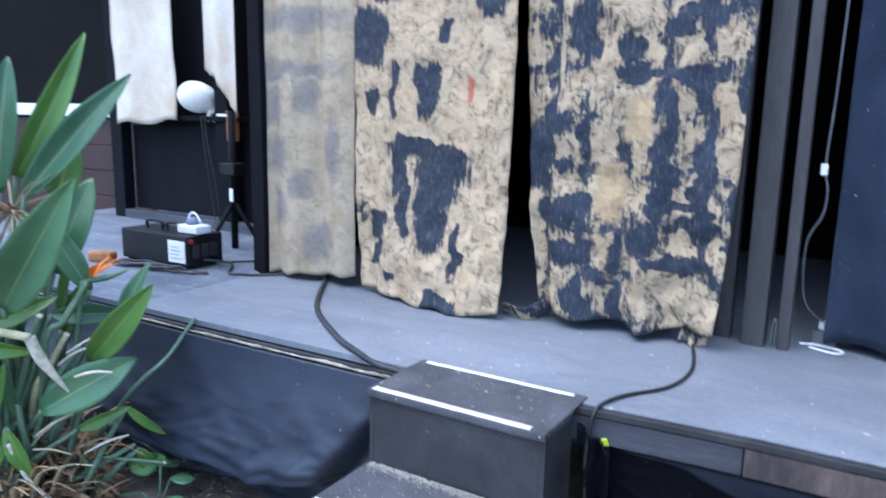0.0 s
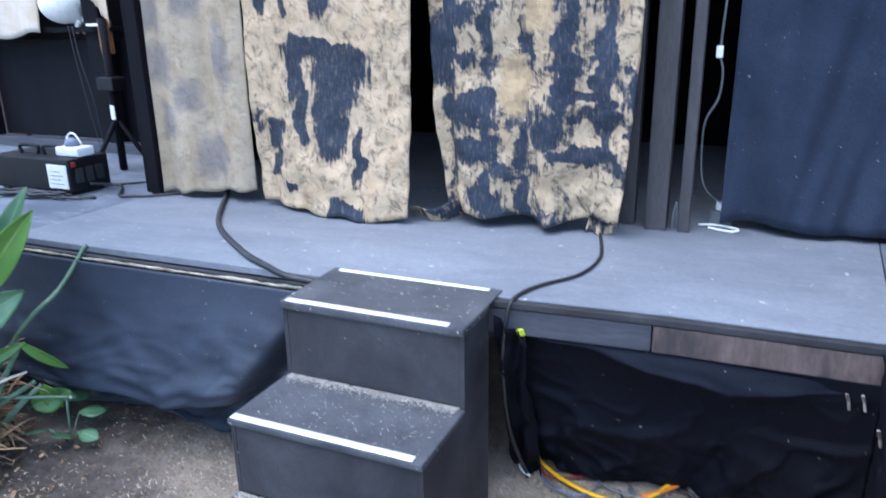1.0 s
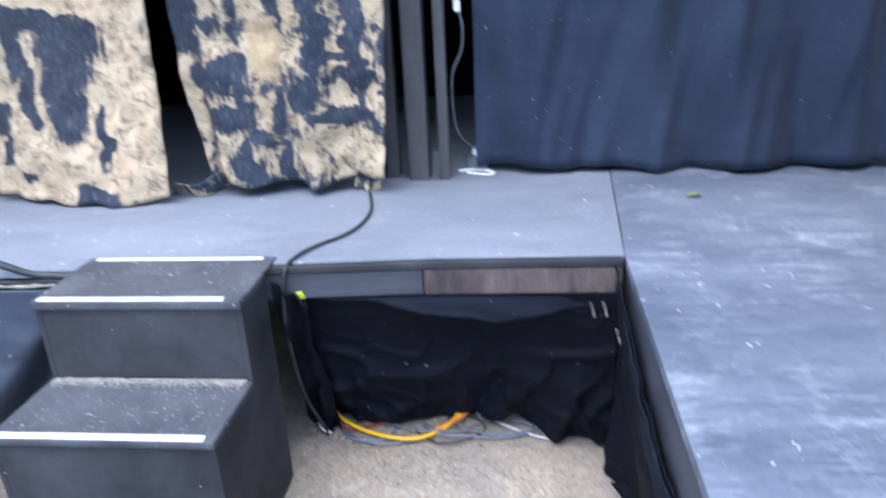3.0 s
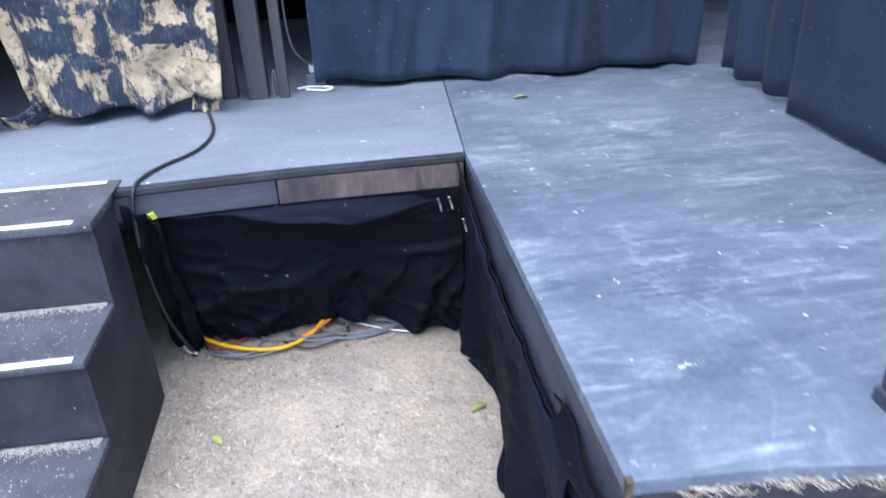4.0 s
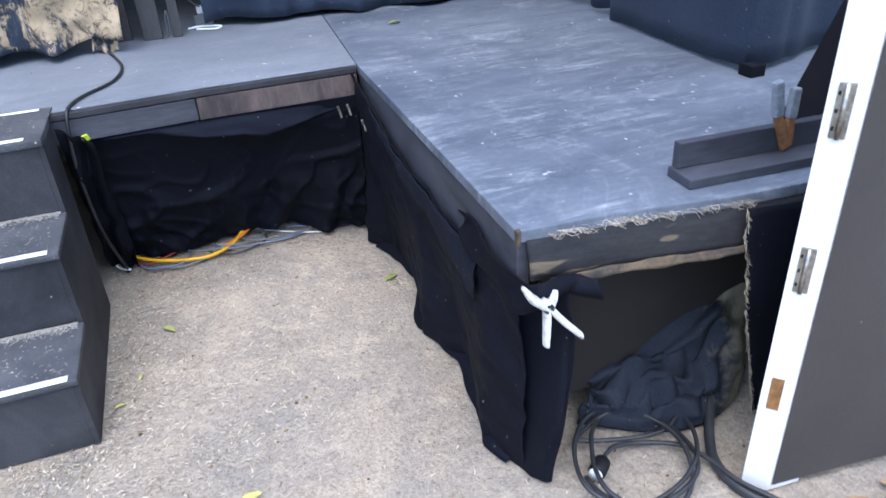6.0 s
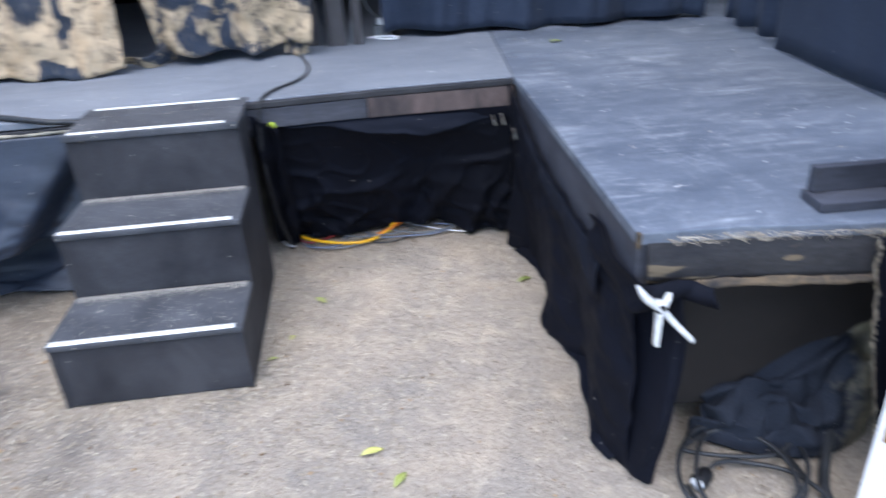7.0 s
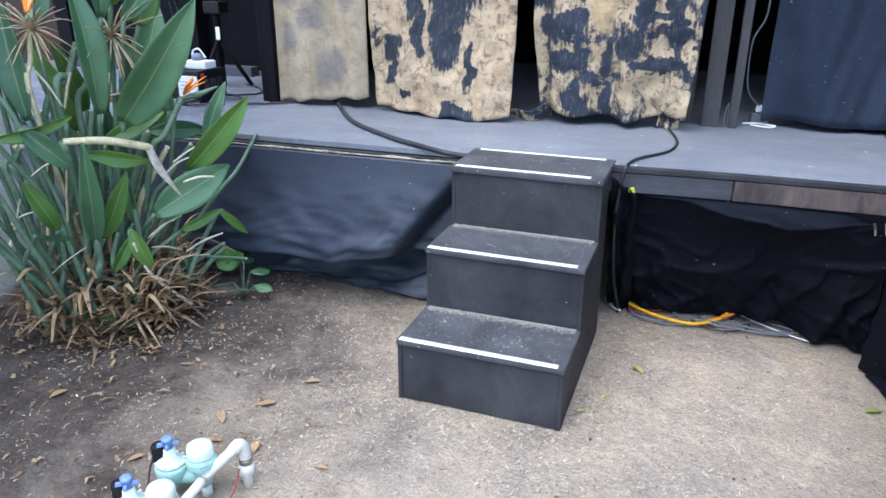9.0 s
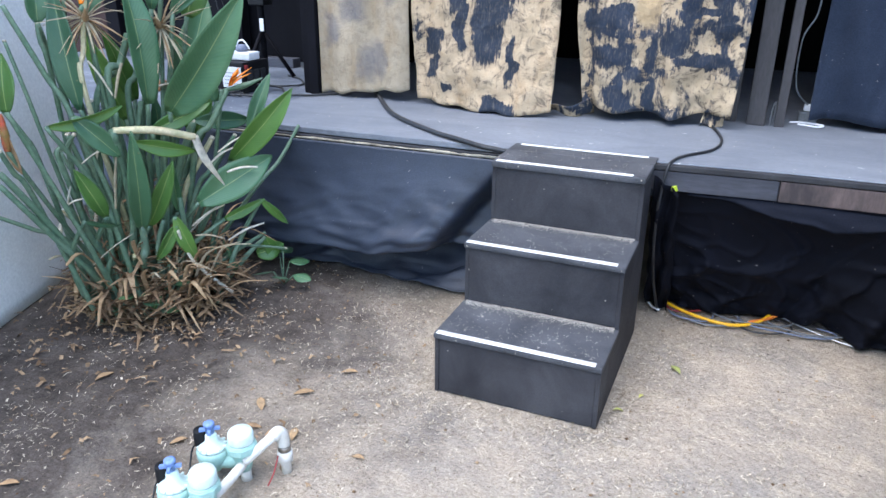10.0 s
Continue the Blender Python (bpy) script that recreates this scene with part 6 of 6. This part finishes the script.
for i in range(6):
    a = i * 0.75
    c = np.array((-0.86 + 0.05 * math.cos(a * 2.1), 0.45 + 0.06 * math.sin(a * 1.3), 0.05 + 0.03 * (i % 4)))
    d = np.array((math.cos(a), math.sin(a), -0.1))
    sd = np.array((-math.sin(a), math.cos(a), 0.3))
    vs, fs, uv = sheet(lambda u, v: c + d * 0.08 * v + sd * 0.026 * math.sin(math.pi * (0.05 + 0.9 * v)) * (u - 0.5) * 2, 5, 7, 0.001)
    raw("weed_leaf", vs, fs, M["leaf"], weed, "", uv)
    tube("weed_stem", [(-0.86, 0.45, 0.0), tuple(c)], 0.002, M["stalk"], weed, "", 5, 1)

# ---- fallen leaves and pebbles ----


def fallen(x, y, z, a, L=0.06, mat="fallen", lab="yellow-green fallen leaf lying flat"):
    d, sd = np.array((math.cos(a), math.sin(a), 0)), np.array((-math.sin(a), math.cos(a), 0))
    c = np.array((x, y, z))
    vs, fs, uv = sheet(lambda u, v: c + d * L * (v - 0.5) + sd * L * 0.2 * math.sin(math.pi * (0.03 + 0.94 * v)) * (u - 0.5) * 2 + np.array((0, 0, 0.003 + 0.008 * abs(u - 0.5) + 0.004 * math.sin(v * 4))), 5, 9, 0.0008)
    tagged(raw("fallen_leaf", vs, fs, M[mat], None, "", uv), lab, "leaf", "fallen leaves")


for x, y, a in ((0.656, 0.423, 2.2), (0.8, -0.304, 0.3), (1.328, 0.417, 0.5), (0.86, -0.4, 1.0), (0.58, 0.22, 1.2), (0.53, 0.12, 0.4)):
    fallen(x, y, ground_z(x, y), a, 0.055 if x > 0.6 else 0.028)
fallen(1.625, 1.186, STAGE, 0.4, 0.055)
for i in range(16):
    x, y = R.uniform(-1.3, 0.1), R.uniform(-1.1, 0.1)
    fallen(x, y, ground_z(x, y), R.uniform(0, 6), R.uniform(0.035, 0.07), "dry", "dry brown fallen leaf on the soil")
for i in range(9):
    x, y = 1.86 + R.uniform(-0.02, 0.5), -0.82 + R.uniform(-0.06, 0.03)
    fallen(x, y, ground_z(x, y) + 0.004, R.uniform(0, 6), R.uniform(0.05, 0.1), "dry", "dry brown leaf at the door's foot")
vs, fs = [], []
for i in range(1100):
    x, y = R.uniform(-1.4, 2.2), R.uniform(-1.5, 0.85)
    if -0.02 < x < W + 0.02 and y > -0.02:
        continue
    r = 0.0015 + 0.0055 * R.random() ** 3
    z = ground_z(x, y)
    o = len(vs)
    for dx, dy, dz in ((1, 0, 0), (-1, 0, 0), (0, 1, 0), (0, -1, 0), (0, 0, 0.7), (0, 0, -0.5)):
        vs.append((x + r * dx * R.uniform(0.7, 1.3), y + r * dy * R.uniform(0.7, 1.3), z + r * dz + r * 0.3))
    fs += [tuple(k + o for k in g) for g in ((0, 2, 4), (2, 1, 4), (1, 3, 4), (3, 0, 4), (2, 0, 5), (1, 2, 5), (3, 1, 5), (0, 3, 5))]
tagged(raw("pebbles", vs, fs, M["litter"]), "small dark pebbles and clods on the ground", "pebbles", kind="stuff")


def deck_bits():
    return (R.uniform(-1.1, 2.2), R.uniform(0.78, 1.3), STAGE + 0.001) if R.random() < 0.5 else (R.uniform(1.38, 2.3), R.uniform(-0.4, 1.4), STAGE + 0.001)


bits("stage_lint", 110, deck_bits, M["dust_straw"], floor, "pale specks and lint on the paint", 0.006, 0.02, 0.0012, 0.003)

# ---- irrigation valves ----


def valve(at, turn):
    x, y, z = 0, 0, 0
    e = new("irrigation_valve")
    tagged(e, "faded aqua irrigation valve with white cap and blue handle", "valve", "irrigation valves")
    for prof, c, k, nm, lab in (
        ([(0.022, 0.03), (0.03, 0.06), (0.03, 0.09), (0.04, 0.1), (0.042, 0.125), (0.036, 0.13)], (0, 0, 0), "aqua", "outlet_body", ""),
        ([(0.0005, 0.131), (0.038, 0.131), (0.0385, 0.135), (0.0385, 0.158), (0.034, 0.168), (0.0005, 0.17)], (0, 0, 0), "aqua_pale", "cap", "bleached round cap"),
        ([(0.02, 0.025), (0.034, 0.05), (0.046, 0.07), (0.048, 0.085), (0.048, 0.1), (0.042, 0.104)], (-0.09, -0.01, 0), "aqua", "valve_body", ""),
        ([(0.044, 0.1045), (0.04, 0.112), (0.02, 0.125), (0.017, 0.15), (0.014, 0.155), (0.0005, 0.156)], (-0.09, -0.01, 0), "aqua_pale", "bonnet", "pale ribbed bonnet"),
        ([(0.0005, 0.1), (0.02, 0.1), (0.021, 0.105), (0.021, 0.15), (0.018, 0.155), (0.0005, 0.156)], (-0.132, 0.004, 0), "black_plastic", "solenoid", "black solenoid"),
        ([(0.012, 0.157), (0.013, 0.18), (0.016, 0.182), (0.016, 0.192), (0.008, 0.194)], (-0.092, -0.01, 0), "blue_plastic", "handle", "faded blue cross handle"),
    ):
        vs, fs = lathe(prof, c, 22)
        o = raw(nm, vs, fs, M[k], e, lab)
        if nm == "bonnet":
            for i in range(12):
                w = i * math.pi / 6
                part("rib", box(-0.011, 0.011, -0.003, 0.003, 0, 0.01, 0.001, pose(c[0] + 0.034 * math.cos(w), c[1] + 0.034 * math.sin(w), 0.106, 0, 0, math.degrees(w))), M["aqua_pale"], o)
        if nm == "handle":
            for i in range(4):
                w = i * math.pi / 2 + 0.4
                part("spoke", box(0.008, 0.03, -0.005, 0.005, 0.165, 0.176, 0.002, pose(c[0], c[1], 0, 0, 0, math.degrees(w))), M["blue_plastic"], o)
    tube("bridge", [(0.0, 0, 0.07), (-0.045, -0.005, 0.06), (-0.09, -0.01, 0.065)], 0.026, M["aqua"], e, "", 12, 6)
    for i in range(8):
        w = i * math.pi / 4
        part("nut_face", box(-0.017, 0.017, 0.036, 0.043, 0.1, 0.122, 0.002, pose(0, 0, 0, 0, 0, math.degrees(w))), M["aqua"], e)
    tube("riser_pipe", [(0.005, 0.0, -0.01), (0.003, 0, 0.045)], 0.0165, M["pvc"], e, "white riser pipe", 14, 1)
    tube("lead_wire", [(-0.14, 0.0, 0.11), (-0.17, 0.01, 0.07), (-0.165, -0.03, 0.02), (-0.15, -0.06, 0.004)], 0.003, M["rubber"], e, "", 6, 6)
    e.matrix_basis = pose(*at, 0, 0, turn) @ Matrix.Scale(0.82, 4)
    return e


valve((-0.278, -0.548, 0), 14)
valve((-0.263, -0.702, 0), 8)
pp = thing("irrigation_pipe", (-0.21, -0.55, 0), "white plastic irrigation pipe with elbow beside the valves", "pipe")
tube("pipe_run", [(-0.262, -0.56, 0.06), (-0.225, -0.53, 0.1), (-0.207, -0.505, 0.118)], 0.0125, M["pvc"], pp, "", 14, 4)
tube("elbow", [(-0.209, -0.515, 0.114), (-0.206, -0.497, 0.12), (-0.201, -0.486, 0.108), (-0.2, -0.484, 0.075)], 0.0155, M["pvc"], pp, "", 14, 5)
tube("down_pipe", [(-0.2, -0.484, 0.08), (-0.199, -0.482, -0.01)], 0.0125, M["pvc"], pp, "", 14, 1)
vs, fs = lathe([(0.015, 0.0), (0.0195, 0.002), (0.0195, 0.028), (0.015, 0.03)], (-0.1995, -0.483, 0.028), 16)
raw("coupler", vs, fs, M["pvc"], pp)
vs, fs = lathe([(0.0155, 0.0), (0.0165, 0.001), (0.0165, 0.013), (0.0155, 0.014)], (-0.1995, -0.483, 0.0595), 16)
raw("clamp_ring", vs, fs, M["steel"], pp, "dark clamp ring")
tube("cross_pipe", [(-0.262, -0.702, 0.045), (-0.26, -0.63, 0.05), (-0.268, -0.565, 0.05)], 0.0125, M["pvc"], pp, "", 14, 4)
tube("red_wire", [(-0.2, -0.51, 0.06), (-0.195, -0.54, 0.03), (-0.2, -0.56, 0.005)], 0.002, M["red"], pp, "", 6, 5)
